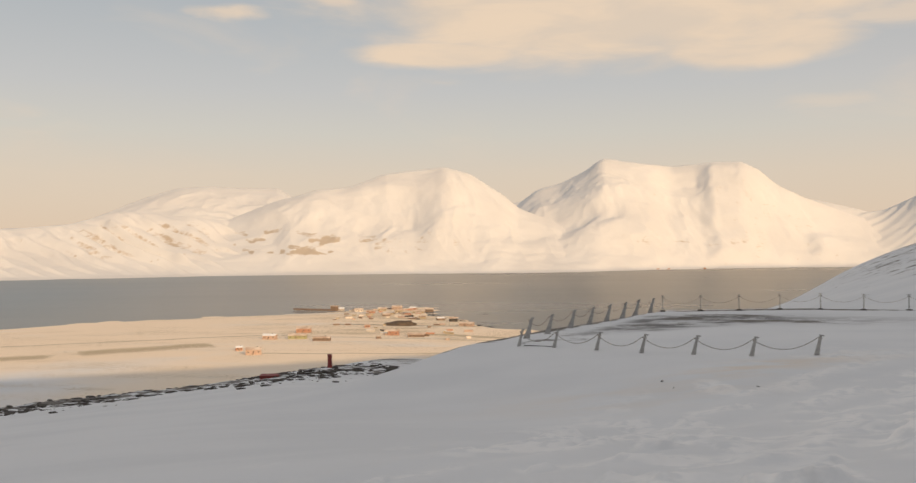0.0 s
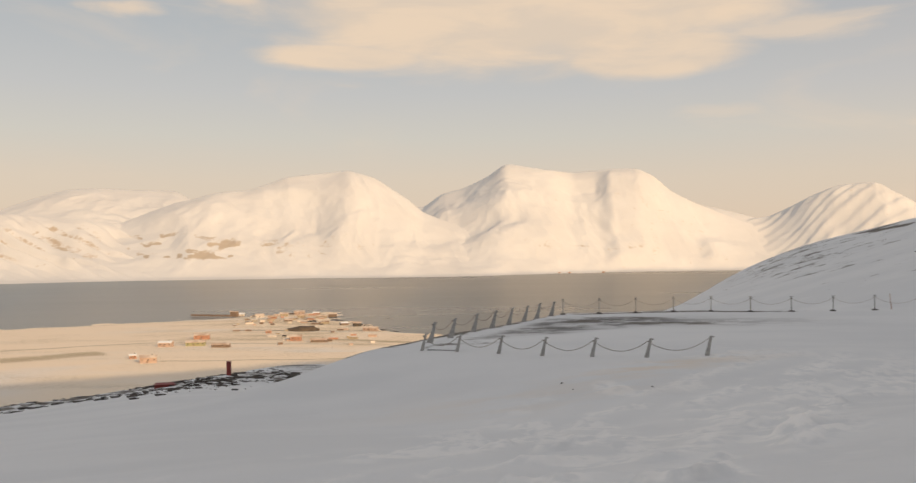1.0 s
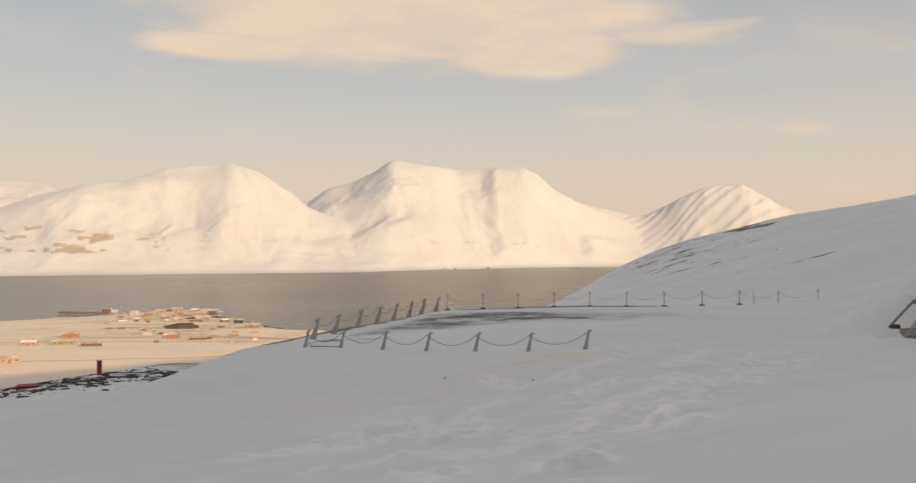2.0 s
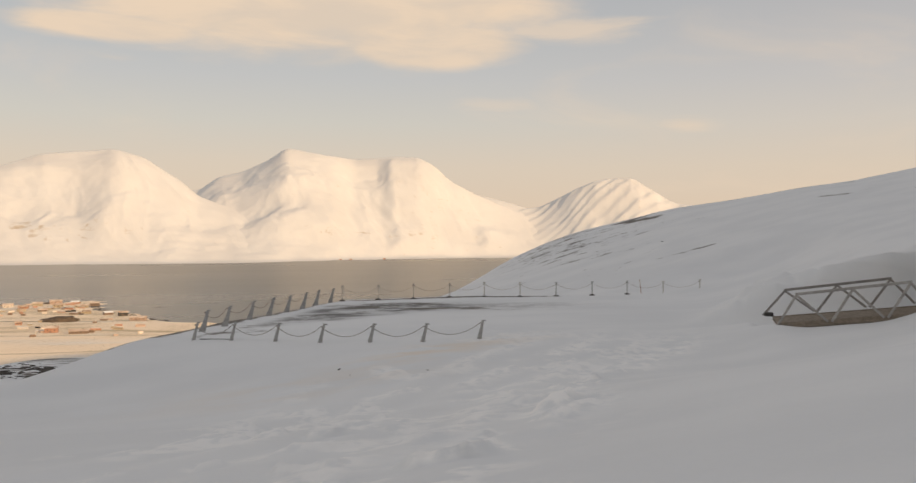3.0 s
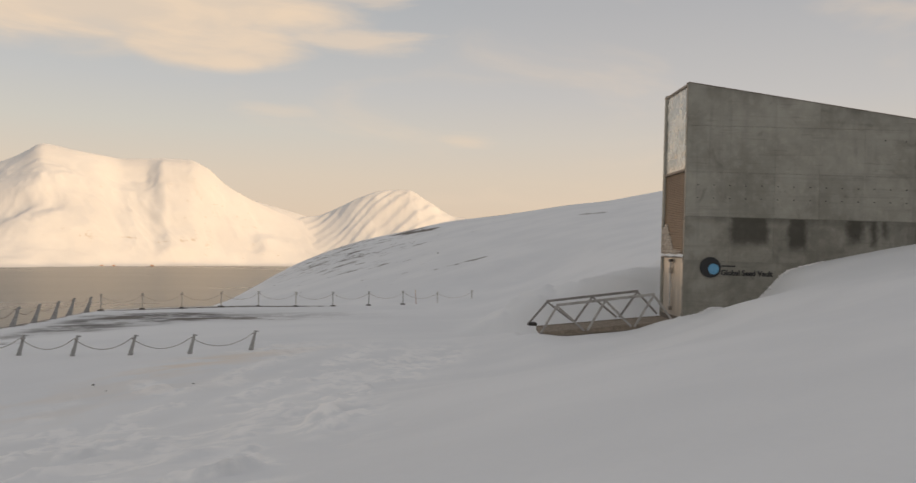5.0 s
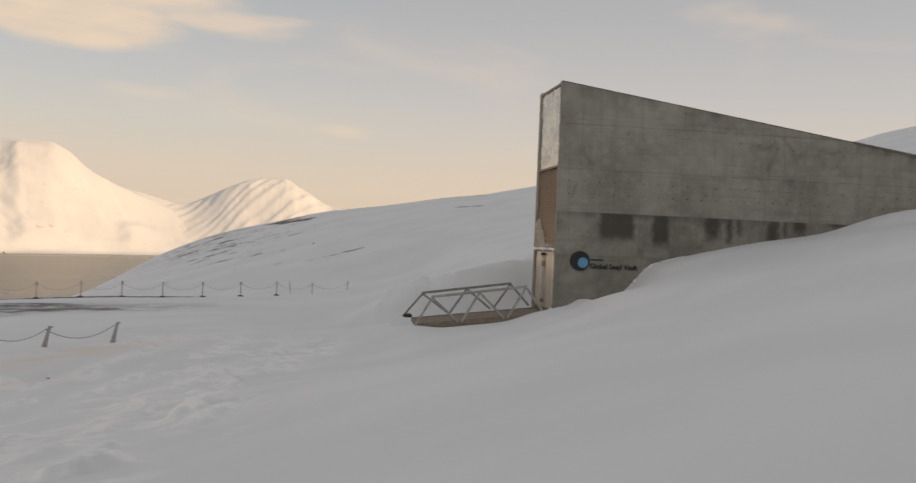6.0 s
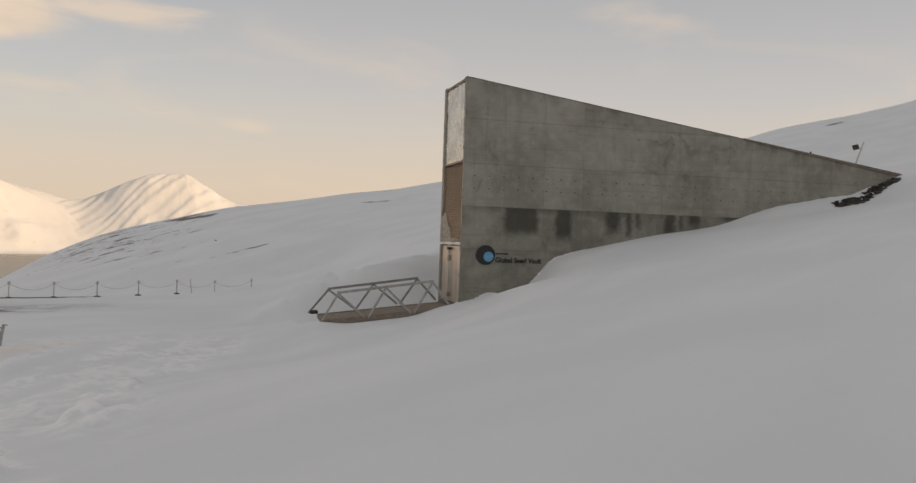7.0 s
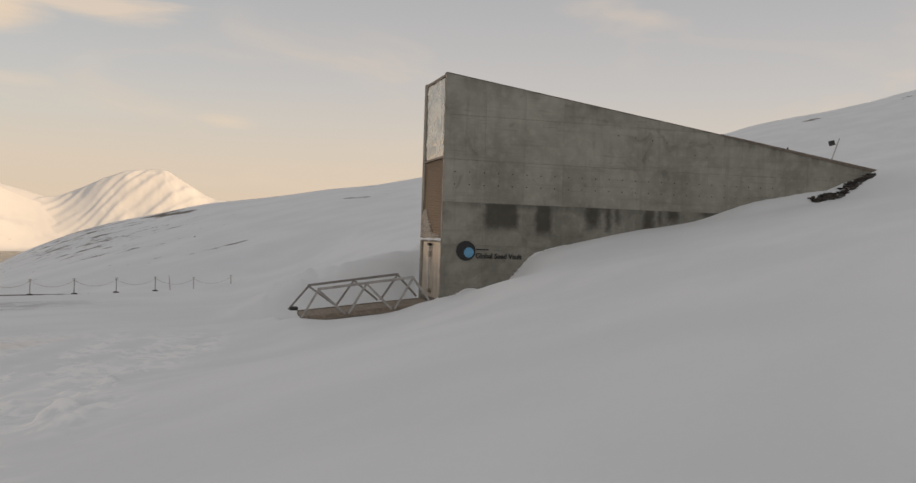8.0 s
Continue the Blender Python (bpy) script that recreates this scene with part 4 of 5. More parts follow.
rng = random.Random(4)
backing = part("mirror_panel", front_plane(0.10, WIDE - 0.09, 4.60, ROOF0 - 0.10, -0.06, 0.03), STEEL, portal, "frosted mirror panel reflecting the sky")
for i in range(5):
    for j in range(6):
        fw, fh = (WIDE - 0.19) / 5, (ROOF0 - 0.10 - 4.60) / 6
        v, z = 0.10 + i * fw, 4.60 + j * fh
        bm = bmesh.new()
        rim = [bm.verts.new((0.030 + SKEW * vv + rng.uniform(-0.002, 0.002), vv, zz)) for vv, zz in ((v, z), (v + fw, z), (v + fw, z + fh), (v, z + fh))]
        tip = bm.verts.new((0.022 + SKEW * (v + fw / 2) + rng.uniform(-0.010, 0.010), v + fw * rng.uniform(0.3, 0.7), z + fh * rng.uniform(0.3, 0.7)))
        for a, b in zip(rim, rim[1:] + rim[:1]):
            bm.faces.new((b, a, tip))
        part("mirror_facet", bm, MIRROR, backing)
part("louvre_backing", front_plane(0.10, WIDE - 0.09, 1.64, 4.53, -0.10, 0.03), DARK, portal)
slat_bm = bmesh.new()
box(slat_bm, -0.028, 0.028, 0.10, WIDE - 0.09, -0.008, 0.008)
bmesh.ops.rotate(slat_bm, verts=slat_bm.verts, cent=(0, 0, 0), matrix=Matrix.Rotation(radians(-58), 3, "Y"))
for vert in slat_bm.verts:
    vert.co.x += SKEW * vert.co.y
slat = mesh_of("louvre_slat", slat_bm, LOUVRE)
for k in range(46):
    ob = part("louvre_slat", slat, None, portal)
    ob.location = (0.042, 0, 1.68 + k * 0.0621)
MID = 1.33
for v0, v1 in ((0.105, MID - 0.006), (MID + 0.006, WIDE - 0.095)):
    leaf = part("door_leaf", front_plane(v0, v1, -0.44, 1.56, -0.03, 0.05), DOORS, portal, "pale brushed steel door leaf")
    for z0 in (-0.30, 0.62):
        part("door_panel", front_plane(v0 + 0.12, v1 - 0.12, z0, z0 + 0.78, -0.022, 0.03), DOORS, leaf)
    for z in (-0.2, 0.5, 1.25):
        v = v0 + 0.02 if v0 < 1 else v1 - 0.02
        part("hinge", rod(bmesh.new(), (0.025 + SKEW * v, v, z), (0.025 + SKEW * v, v, z + 0.16), 0.022), STEEL, leaf)
bm = bmesh.new()
rod(bm, (-0.10, MID + 0.12, -0.22), (-0.10, MID + 0.12, 1.46), 0.026)
for z in (-0.15, 0.6, 1.35):
    rod(bm, (-0.10, MID + 0.12, z), (-0.03, MID + 0.12, z), 0.018)
part("lock_rod", bm, GALV, portal, "grey vertical lock rod")
part("lock_case", boxed(-0.14, -0.03, MID + 0.05, MID + 0.20, 1.02, 1.22, bevel=0.01), STEEL, portal)
part("lock_case", boxed(-0.14, -0.03, MID + 0.05, MID + 0.19, -0.28, -0.14, bevel=0.01), STEEL, portal)
part("door_lamp", boxed(-0.16, -0.04, MID + 0.0, MID + 0.24, 1.42, 1.52, bevel=0.02), DARK, portal)

# sign: a black disc with a blue one on it, and lettering
disc = part("sign_disc", rod(bmesh.new(), (0.88, -0.004, 1.29), (0.88, -0.05, 1.29), 0.345, seg=40), BLACK, portal, "black round emblem")
part("emblem", rod(bmesh.new(), (0.98, -0.051, 1.235), (0.98, -0.062, 1.235), 0.18, seg=32), BLUE, disc, "pale blue disc")


def lettering(text, size, at, wide):
    cu = bpy.data.curves.new("lettering", "FONT")
    cu.body, cu.size, cu.extrude, cu.offset = text, size, 0.012, 0.0045
    tmp = bpy.data.objects.new("tmp", cu)
    me = bpy.data.meshes.new_from_object(tmp)
    bpy.data.objects.remove(tmp)
    xs = [v.co.x for v in me.vertices]
    k = wide / (max(xs) - min(xs))
    me.transform(Matrix.Translation(at) @ Matrix.Rotation(radians(90), 4, "X") @ Matrix.Diagonal((k, 1, 1, 1)))
    me.materials.clear()
    me.materials.append(BLACK)
    ob = new("lettering", me)
    ob.parent = portal
    return ob


lettering("Global Seed Vault", 0.26, (1.24, -0.014, 1.04), 1.72)
part("lettering_bar", boxed(1.25, 1.72, -0.020, -0.003, 1.325, 1.37), BLACK, portal, "small dark line of lettering")

# snow that clings to the louvre and lies on the sill of the doors
def clump(points, size, seed, flat=1.0):
    rng = random.Random(seed)
    bm = bmesh.new()
    for p, r in points:
        made = bmesh.ops.create_icosphere(bm, subdivisions=1, radius=1.0)["verts"]
        for v in made:
            n = noise.noise(v.co * 1.7 + Vector((seed, p[1] * 3, p[2]))) * 0.35 + 1
            v.co = Vector(p) + Vector((v.co.x * r * flat, v.co.y * r, v.co.z * r * 1.15)) * n * size
    return bm


def frost_strip(bm, z, v0, v1, seed):
    """Snow packed on one slat: a ragged bead that thins out towards v0."""
    steps = max(4, int((v1 - v0) / 0.05))
    rings = []
    for i in range(steps + 1):
        v = v0 + (v1 - v0) * i / steps
        fat = min(1.0, 4.0 * i / steps) * (0.85 + 0.3 * noise.noise(Vector((v * 3, seed * 0.9, 0))))
        c = Vector((0.020 + SKEW * v, v, z + 0.012 * noise.noise(Vector((v * 3, seed, 5)))))
        rings.append([bm.verts.new(c + Vector((math.cos(q) * 0.030 * fat - 0.012 * fat, 0, math.sin(q) * 0.078 * fat + 0.001))) for q in (0, 1.05, 2.1, 3.14, 4.19, 5.24)])
    for r0, r1 in zip(rings, rings[1:]):
        for i in range(6):
            bm.faces.new((r0[i], r0[(i + 1) % 6], r1[(i + 1) % 6], r1[i]))
    bmesh.ops.recalc_face_normals(bm, faces=bm.faces)


rng = random.Random(8)
bm = bmesh.new()
for k in range(15):
    start = (1.05 + 0.085 * k + rng.uniform(-0.08, 0.08)) if k > 1 else 0.25
    stop = 2.74 - max(0, k - 10) * 0.14
    if stop - start > 0.2:
        frost_strip(bm, 1.70 + k * 0.0845, start, stop, k)
ob = thing("stuck_snow", bm, FROST, "wind-blown snow stuck to the bronze louvre", "snow", smooth=True)
ob.matrix_world = PORTAL
ledge = [((-0.02 + SKEW * v, v, 1.655), 0.042 + 0.012 * math.sin(v * 5)) for v in np.arange(0.14, WIDE - 0.12, 0.055)]
ob = thing("ledge_snow", clump(ledge, 1.0, 5, 0.7), DRIFT, "thin ridge of snow on the ledge over the doors", "snow", smooth=True)
ob.matrix_world = PORTAL

# ---- footbridge to the doors ----
def deck_z(w):
    return -0.47 + 0.115 * w


def rail_z(w):
    return 0.455 + 0.143 * w


bridge = new("footbridge")
bridge.matrix_world = PORTAL
tagged(bridge, "short sloping steel footbridge with truss rails, snow banked round it", "bridge")
V0, V1 = 0.30, 2.35
bm = bmesh.new()
prism(bm, [(-4.72, deck_z(-4.72) - 0.19), (-0.14, deck_z(-0.14) - 0.19), (-0.14, deck_z(-0.14) - 0.135), (-4.72, deck_z(-4.72) - 0.135)], V0 + 0.04, V1 + 0.05)
part("deck", bm, DECK, bridge, "brown deck dusted with snow")
board = mesh_of("deck_board", boxed(-0.077, 0.077, V0 + 0.06, V1 + 0.03, -0.04, 0.0), DECK)
for k in range(28):
    w = -4.64 + k * 0.163
    ob = part("deck_board", board, None, bridge)
    ob.matrix_local = Matrix.Translation((w, 0, deck_z(w) - 0.09)) @ Matrix.Rotation(-math.atan(0.115), 4, "Y")
part("side_beam", prism(bmesh.new(), [(-4.70, deck_z(-4.70) - 0.34), (-0.14, deck_z(-0.14) - 0.34), (-0.14, deck_z(-0.14) - 0.10), (-4.70, deck_z(-4.70) - 0.10)], V0 - 0.02 + 0.045, V0 + 0.055), DECK, bridge, "tan-brown side beam")
for v in (V0, V1):
    drop, dw = (0.15, 0.09) if v == V0 else (0.0, -0.07)
    # the near truss is paler than the far one
    rail_mat = PALE_RAIL if v == V0 else DARK_RAIL
    part("bottom_chord", bar(bmesh.new(), (-4.72, v, deck_z(-4.72) - drop - 0.08), (-0.15, v, deck_z(-0.15) - drop - 0.08), 0.04, 0.05), DECK, bridge)
    part("top_chord", bar(bmesh.new(), (-4.30 + dw, v, rail_z(-4.30)), (-0.97 + dw, v, rail_z(-0.97)), 0.085, 0.085, 0.010), rail_mat, bridge)
    low, high = (-4.88 if v == V0 else -5.02, -3.28, -1.68, -0.22), (-4.27, -2.63, -1.0)
    for k, w in enumerate(high):
        for foot in (low[k], low[k + 1]):
            part("diagonal", bar(bmesh.new(), (foot + (0.05 if foot < w else -0.05) + min(dw, -0.14 - foot), v, deck_z(foot) - drop), (w + dw, v, rail_z(w) - 0.03), 0.072, 0.072, 0.008), rail_mat, bridge)
for w in (-4.5, -3.2, -1.8, -0.4):
    part("cross_beam", boxed(w - 0.04, w + 0.04, V0 + 0.06, V1 - 0.03, deck_z(w) - 0.38, deck_z(w) - 0.20), DARK, bridge)
lump = thing("rubber_mat", boxed(-5.02, -4.72, V1 - 0.40, V1 - 0.10, deck_z(-5.0) + 0.0, deck_z(-5.0) + 0.13, bevel=0.03), DARK, "dark folded rubber mat at the footbridge's outer end", "mat")
lump.matrix_world = PORTAL

# ---- chain fences round the parking ground ----
def fence_post(x, y, h, base, style, label, lean=8):
    z = surface_at(x, y)
    ob = new("fence_post")
    ob.location = (x, y, z)
    tagged(ob, label, "fence post", "posts of the chain fence")
    bm = bmesh.new()
    if style == "fin":
        # rimed to a fin: upright on one side, swept out on the other, hooked at the top
        slim = 0.030 if base < 0.2 else 0.042
        sweep = 0.12 + 0.05 * noise.noise(Vector((x, y, 0)))
        rings = []
        for k in range(9):
            f = k / 8
            out = slim + (base - slim) * (1 - f) ** 1.7
            hook = sweep * 0.5 * max(0, f - 0.6) ** 1.3
            deep = 0.085 - 0.050 * f
            zz = -0.4 + (h + 0.4) * f
            rings.append([bm.verts.new((-out + hook, -deep * 0.6, zz)), bm.verts.new((slim + hook, -deep, zz)), bm.verts.new((slim + hook, deep, zz)), bm.verts.new((-out + hook, deep * 0.6, zz))])
        for lo, hi in zip(rings, rings[1:]):
            for i in range(4):
                bm.faces.new((lo[i], lo[(i + 1) % 4], hi[(i + 1) % 4], hi[i]))
        bm.faces.new(rings[0][::-1])
        bm.faces.new(rings[-1])
        ob.rotation_euler = (0, radians(lean), 0)
    else:
        rod(bm, (0, 0, -0.4), (0, 0, h), 0.030, 0.025, 8)
        if style == "cone":
            rod(bm, (-0.03, 0, -0.2), (0.0, 0, h * 0.8), base, 0.05, 8)
    paint = PALE_POST if "rimed slim" in label or (style == "slim" and h < 0.65) else POST
    part("shaft", bm, paint, ob)
    lip = 0.05 if style == "fin" else 0.0
    part("cap", boxed(-0.07 + 1.2 * lip, 0.07 + 0.8 * lip, -0.055, 0.055, h - 0.005, h + 0.03, bevel=0.01), paint, ob)
    part("chain_eye", rod(bmesh.new(), (-0.07, 0, h - 0.07), (0.07, 0, h - 0.07), 0.014, seg=6), CHAIN, ob)
    if style == "slim" and h > 0.65:
        bm = bmesh.new()
        bmesh.ops.create_icosphere(bm, subdivisions=2, radius=0.16)
        for v in bm.verts:
            v.co = Vector((v.co.x, v.co.y, v.co.z * 0.45)) * (1 + 0.35 * noise.noise(v.co * 9 + Vector((x, y, 0))))
        part("foot", bm, ROCK, ob, "dark stony foot")
    return Vector((x, y, z + h - 0.07))


def chain_between(a, b, sag, thick, pale=False):
    n = 14
    pts = [a.lerp(b, i / n) - Vector((0, 0, sag * 4 * (i / n) * (1 - i / n))) for i in range(n + 1)]
    ob = thing("fence_chain", tube(bmesh.new(), pts, thick, 5), PALE_CHAIN if pale else CHAIN, "sagging rimed chain between two slim fence posts" if pale else "sagging rusty chain between two fence posts", "chain", "chains of the fence")
    return ob


def run(places, h, base, style, label, sag, lower={}, thick=0.0105):
    eyes = [fence_post(x, y, h * lower.get(k, 1.0), base, style, "short rimed fence post standing deep in snow" if style == "slim" and k > 8 else "rimed slim grey fence post with a stony foot" if style == "slim" and k < 6 else label) for k, (x, y) in enumerate(places)]
    for a, b in zip(eyes, eyes[1:]):
        chain_between(a, b, sag, thick, style == "slim")
    return eyes


near_row = [(2.05, 27.7), (3.12, 26.79), (4.35, 25.95), (5.56, 25.05), (6.98, 24.5), (8.58, 24.17), (10.5, 24.2)]
run(near_row, 0.55, 0.165, "fin", "grey tapered fence post standing in deep snow", 0.31)
left_row = [(2.46, 29.05), (3.30, 30.1), (4.43, 32.3), (5.41, 33.8), (6.34, 35.1), (7.27, 36.4), (8.16, 37.9), (9.17, 39.35)]
run(left_row, 0.71, 0.33, "fin", "grey rimed fence post on the bank's edge", 0.26)
back_row = [(9.78, 39.6), (11.64, 39.75), (13.46, 39.65), (15.41, 39.65), (17.34, 39.6), (19.36, 39.5), (21.52, 39.5), (23.76, 39.5), (25.88, 39.3), (27.99, 38.9), (30.3, 38.65)]
run(back_row, 0.74, 0.10, "slim", "slim dark fence post with a stony foot", 0.30, {9: 0.82, 10: 0.62}, 0.008)

# a half-buried bar added for the dark gravel edge at the corner of the two rows
edge_bar = thing("kerb_timber", bar(bmesh.new(), (2.2, 27.6, surface_at(2.2, 27.6) - 0.02), (3.05, 26.95, surface_at(3.05, 26.95) - 0.03), 0.09, 0.06, 0.012), DARK, "dark half-buried bar standing in for the gravel edge between the corner fence posts", "timber")

# ---- markers and the leaning mast ----
def spot(az, r):
    b = bearing(az)
    return b[0] * r, b[1] * r


x, y = spot(34.3, 47.5)
marker = new("snow_marker")
marker.location = (x, y, surface_at(x, y))
tagged(marker, "thin faded pink snow marker pole behind the chain fence", "marker pole")
part("pole", rod(bmesh.new(), (0.03, 0, -0.3), (-0.11, 0, 0.80), 0.026, 0.020, 8), FADED, marker)
part("sleeve", rod(bmesh.new(), (-0.085, 0, 0.62), (-0.10, 0, 0.74), 0.030, seg=8), WHITE, marker)

x, y = spot(77.65, 41)
mast = new("leaning_mast")
mz = surface_at(x, y)
mast.location = (x, y, mz)
tagged(mast, "thin grey mast leaning over the portal with a small dark plate", "mast")
right = Vector((math.cos(radians(77.3)), -math.sin(radians(77.3)), 0))
top = 1.7 + 41 * math.tan(radians(7.05)) - mz
part("pole", rod(bmesh.new(), right * -0.35 + Vector((0, 0, top - 1.75)), right * 0.18 + Vector((0, 0, top)), 0.035, 0.028, 8), GALV, mast)
bm = bmesh.new()
box(bm, -0.13, 0.13, -0.02, 0.02, -0.11, 0.11)
bmesh.ops.transform(bm, matrix=Matrix.Translation(right * -0.13 + Vector((0, 0, top - 0.22))) @ Matrix.Rotation(radians(-77.3), 4, "Z") @ Matrix.Rotation(radians(-15), 4, "Y"), verts=bm.verts)
part("plate", bm, DARK, mast, "small dark square plate")
part("bracket", bar(bmesh.new(), right * -0.05 + Vector((0, 0, top - 0.28)), right * 0.1 + Vector((0, 0, top - 0.30)), 0.03), GALV, mast)
x, y = spot(74.9, 39.5)
stub = thing("marker_stub", rod(bmesh.new(), (0, 0, -0.3), (0, 0, 1.7 + 39.5 * math.tan(radians(6.5)) - surface_at(x, y)), 0.04, seg=8), DARK, "short dark marker stake behind the portal roof", "stake")
stub.location = (x, y, surface_at(x, y))

# ---- stones ----
def stone_mesh(name, seed, sub=2):
    rng = random.Random(seed)
    bm = bmesh.new()
    bmesh.ops.create_icosphere(bm, subdivisions=sub, radius=1.0)
    s = Vector((rng.uniform(0.8, 1.5), rng.uniform(0.7, 1.1), rng.uniform(0.35, 0.6)))
    for v in bm.verts:
        k = 1 + 0.45 * noise.noise(v.co * 1.4 + Vector((seed * 7.1, 0, 0))) + 0.15 * noise.noise(v.co * 4 + Vector((0, seed, 0)))
        v.co = Vector((v.co.x * s.x, v.co.y * s.y, v.co.z * s.z)) * k
    return mesh_of(name, bm, ROCK)


def edge_line(x):
    return 66 + 0.8 * float(soft(np.array(x - 10.0), 8)) - 6 * math.exp(-(((x - 27) / 9) ** 2))


STONES = [stone_mesh("boulder", k) for k in range(6)]
rng = random.Random(12)
for k in range(64):
    x = rng.uniform(-42, -1)
    y = edge_line(x) - 19 - 2.5 * math.sin(x * 0.21) + rng.gauss(0, 3.6)
    size = rng.uniform(0.12, 0.27) * (1.4 if rng.random() < 0.15 else 0.7)
    ob = new("boulder", STONES[k % 6])
    tagged(ob, "dark snow-dusted boulder on the break of the slope", "boulder", "boulders along the slope's edge")
    ob.matrix_world = Matrix.Translation((x, y, surface_at(x, y) + 0.05)) @ Matrix.Rotation(rng.uniform(0, 6.3), 4, "Z") @ Matrix.Scale(size, 4)


def scree(name, label, places, tilt=0.6, lie=6.3, stretch=1.0):
    """Many small stones in one mesh."""
    co, faces = [], []
    rng = random.Random(len(places))
    src = stone_mesh("tmp_stone", 3, 1)
    base = [v.co.copy() for v in src.vertices]
    tri = [tuple(p.vertices) for p in src.polygons]
    for x, y, z, size in places:
        m = Matrix.Translation((x, y, z)) @ Matrix.Rotation(rng.uniform(0, lie), 4, "Z") @ Matrix.Rotation(rng.uniform(-tilt, tilt), 4, "X") @ Matrix.Diagonal((size * stretch * rng.uniform(0.7, 1.4), size, size * rng.uniform(0.6, 1.2), 1))
        k = len(co)
        co += [m @ c for c in base]
        faces += [tuple(i + k for i in t) for t in tri]
    me = bpy.data.meshes.new(name)
    me.from_pydata(co, [], faces)
    me.materials.append(ROCK)
    bpy.data.meshes.remove(src)
    return tagged(new(name, me), label, "stones", kind="stuff")


places = []
for k in range(5400):
    x = rng.uniform(-44, 3)
    y = edge_line(x) - 20 - 2.5 * math.sin(x * 0.21) + rng.gauss(-0.8, 4.6)
    if k % 4 == 0:
        x, y = rng.uniform(-15, -2), 50.5 + rng.gauss(0, 5.0)
    if float(vnoise(np.array(x / 4.0), np.array(y / 1.6), 19)) > (0.10 if x > -18 else 0.16 if x > -32 else 0.34):
        places.append((x, y, surface_at(x, y) + 0.02, 0.025 + 0.13 * rng.random() ** 2.3))
scree("edge_scree", "dark broken stones blown bare along the slope's edge", places, 0.35, 0.6, 1.7)
places = []
for k in range(270):
    w = rng.uniform(14.5, 17.6)
    v = -0.08 - 0.42 * rng.random() - 0.42 * (17.6 - w) / 3.1
    x, y = CORNER[0] + WALL[0] * w + ACROSS[0] * v, CORNER[1] + WALL[1] * w + ACROSS[1] * v
    places.append((x, y, surface_at(x, y) + 0.03, rng.uniform(0.03, 0.11)))
scree("wall_rubble", "dark slabs of rubble showing at the portal's buried end", places, 0.25, 6.3, 1.6)

# crumbs of snow broken off along the drift against the wall, and a few dark pebbles
places = []
for k in range(240):
    w = rng.uniform(0.1, 4.6)
    v = -0.04 - abs(rng.gauss(0, 0.10))
    x, y = CORNER[0] + WALL[0] * w + ACROSS[0] * v, CORNER[1] + WALL[1] * w + ACROSS[1] * v
    places.append((x, y, surface_at(x, y) + 0.005, rng.uniform(0.02, 0.075)))
crumbs = scree("snow_crumbs", "broken crumbs of snow along the portal's foot", places, 0.4)
crumbs.data.materials.clear()
crumbs.data.materials.append(DRIFT)
places = [(x, y, surface_at(x, y) + 0.02, size) for x, y, size in ((5.3, 21.6, 0.035), (5.4, 20.8, 0.025), (7.3, 20.2, 0.03), (-6.9, 44.2, 0.10), (39.4, 55.0, 0.09))]
scree("loose_pebbles", "few dark pebbles lying on the snow", places)

# rocks along the bay's shore
places = []
for k in range(160):
    y = rng.uniform(1190, 1450)
    x = float(np.interp(y, (1150, 1220, 1304, 1391, 1500), (80, 31, 4, -38, -50))) + rng.gauss(-3, 5)
    places.append((x, y, land_at(x, y) + 0.2, rng.uniform(0.5, 2.2)))
scree("shore_rocks", "dark rocks along the snowy shore of the bay", places, 0.3)

# red things on the slope's edge
x, y = spot(-8.85, 52)
drum = new("red_marker_drum")
drum.location = (x, y, surface_at(x, y))
tagged(drum, "upright dull red marker post among dark stones", "marker post")
part("body", rod(bmesh.new(), (0, 0, -0.3), (0, 0, 0.82), 0.14, seg=16), RED, drum)
part("rim", rod(bmesh.new(), (0, 0, 0.82), (0, 0, 0.86), 0.155, seg=16), RED, drum)
x, y = spot(-12.85, 50.5)
crate = new("red_crate")
crate.matrix_world = Matrix.Translation((x, y, surface_at(x, y))) @ Matrix.Rotation(radians(8), 4, "Z")
tagged(crate, "low dull red crate lying among dark stones", "crate")
part("body", boxed(-0.54, 0.54, -0.4, 0.4, -0.3, 0.24, bevel=0.02), RED, crate)
part("lid", boxed(-0.58, 0.58, -0.44, 0.44, 0.243, 0.29, bevel=0.015), RED, crate)

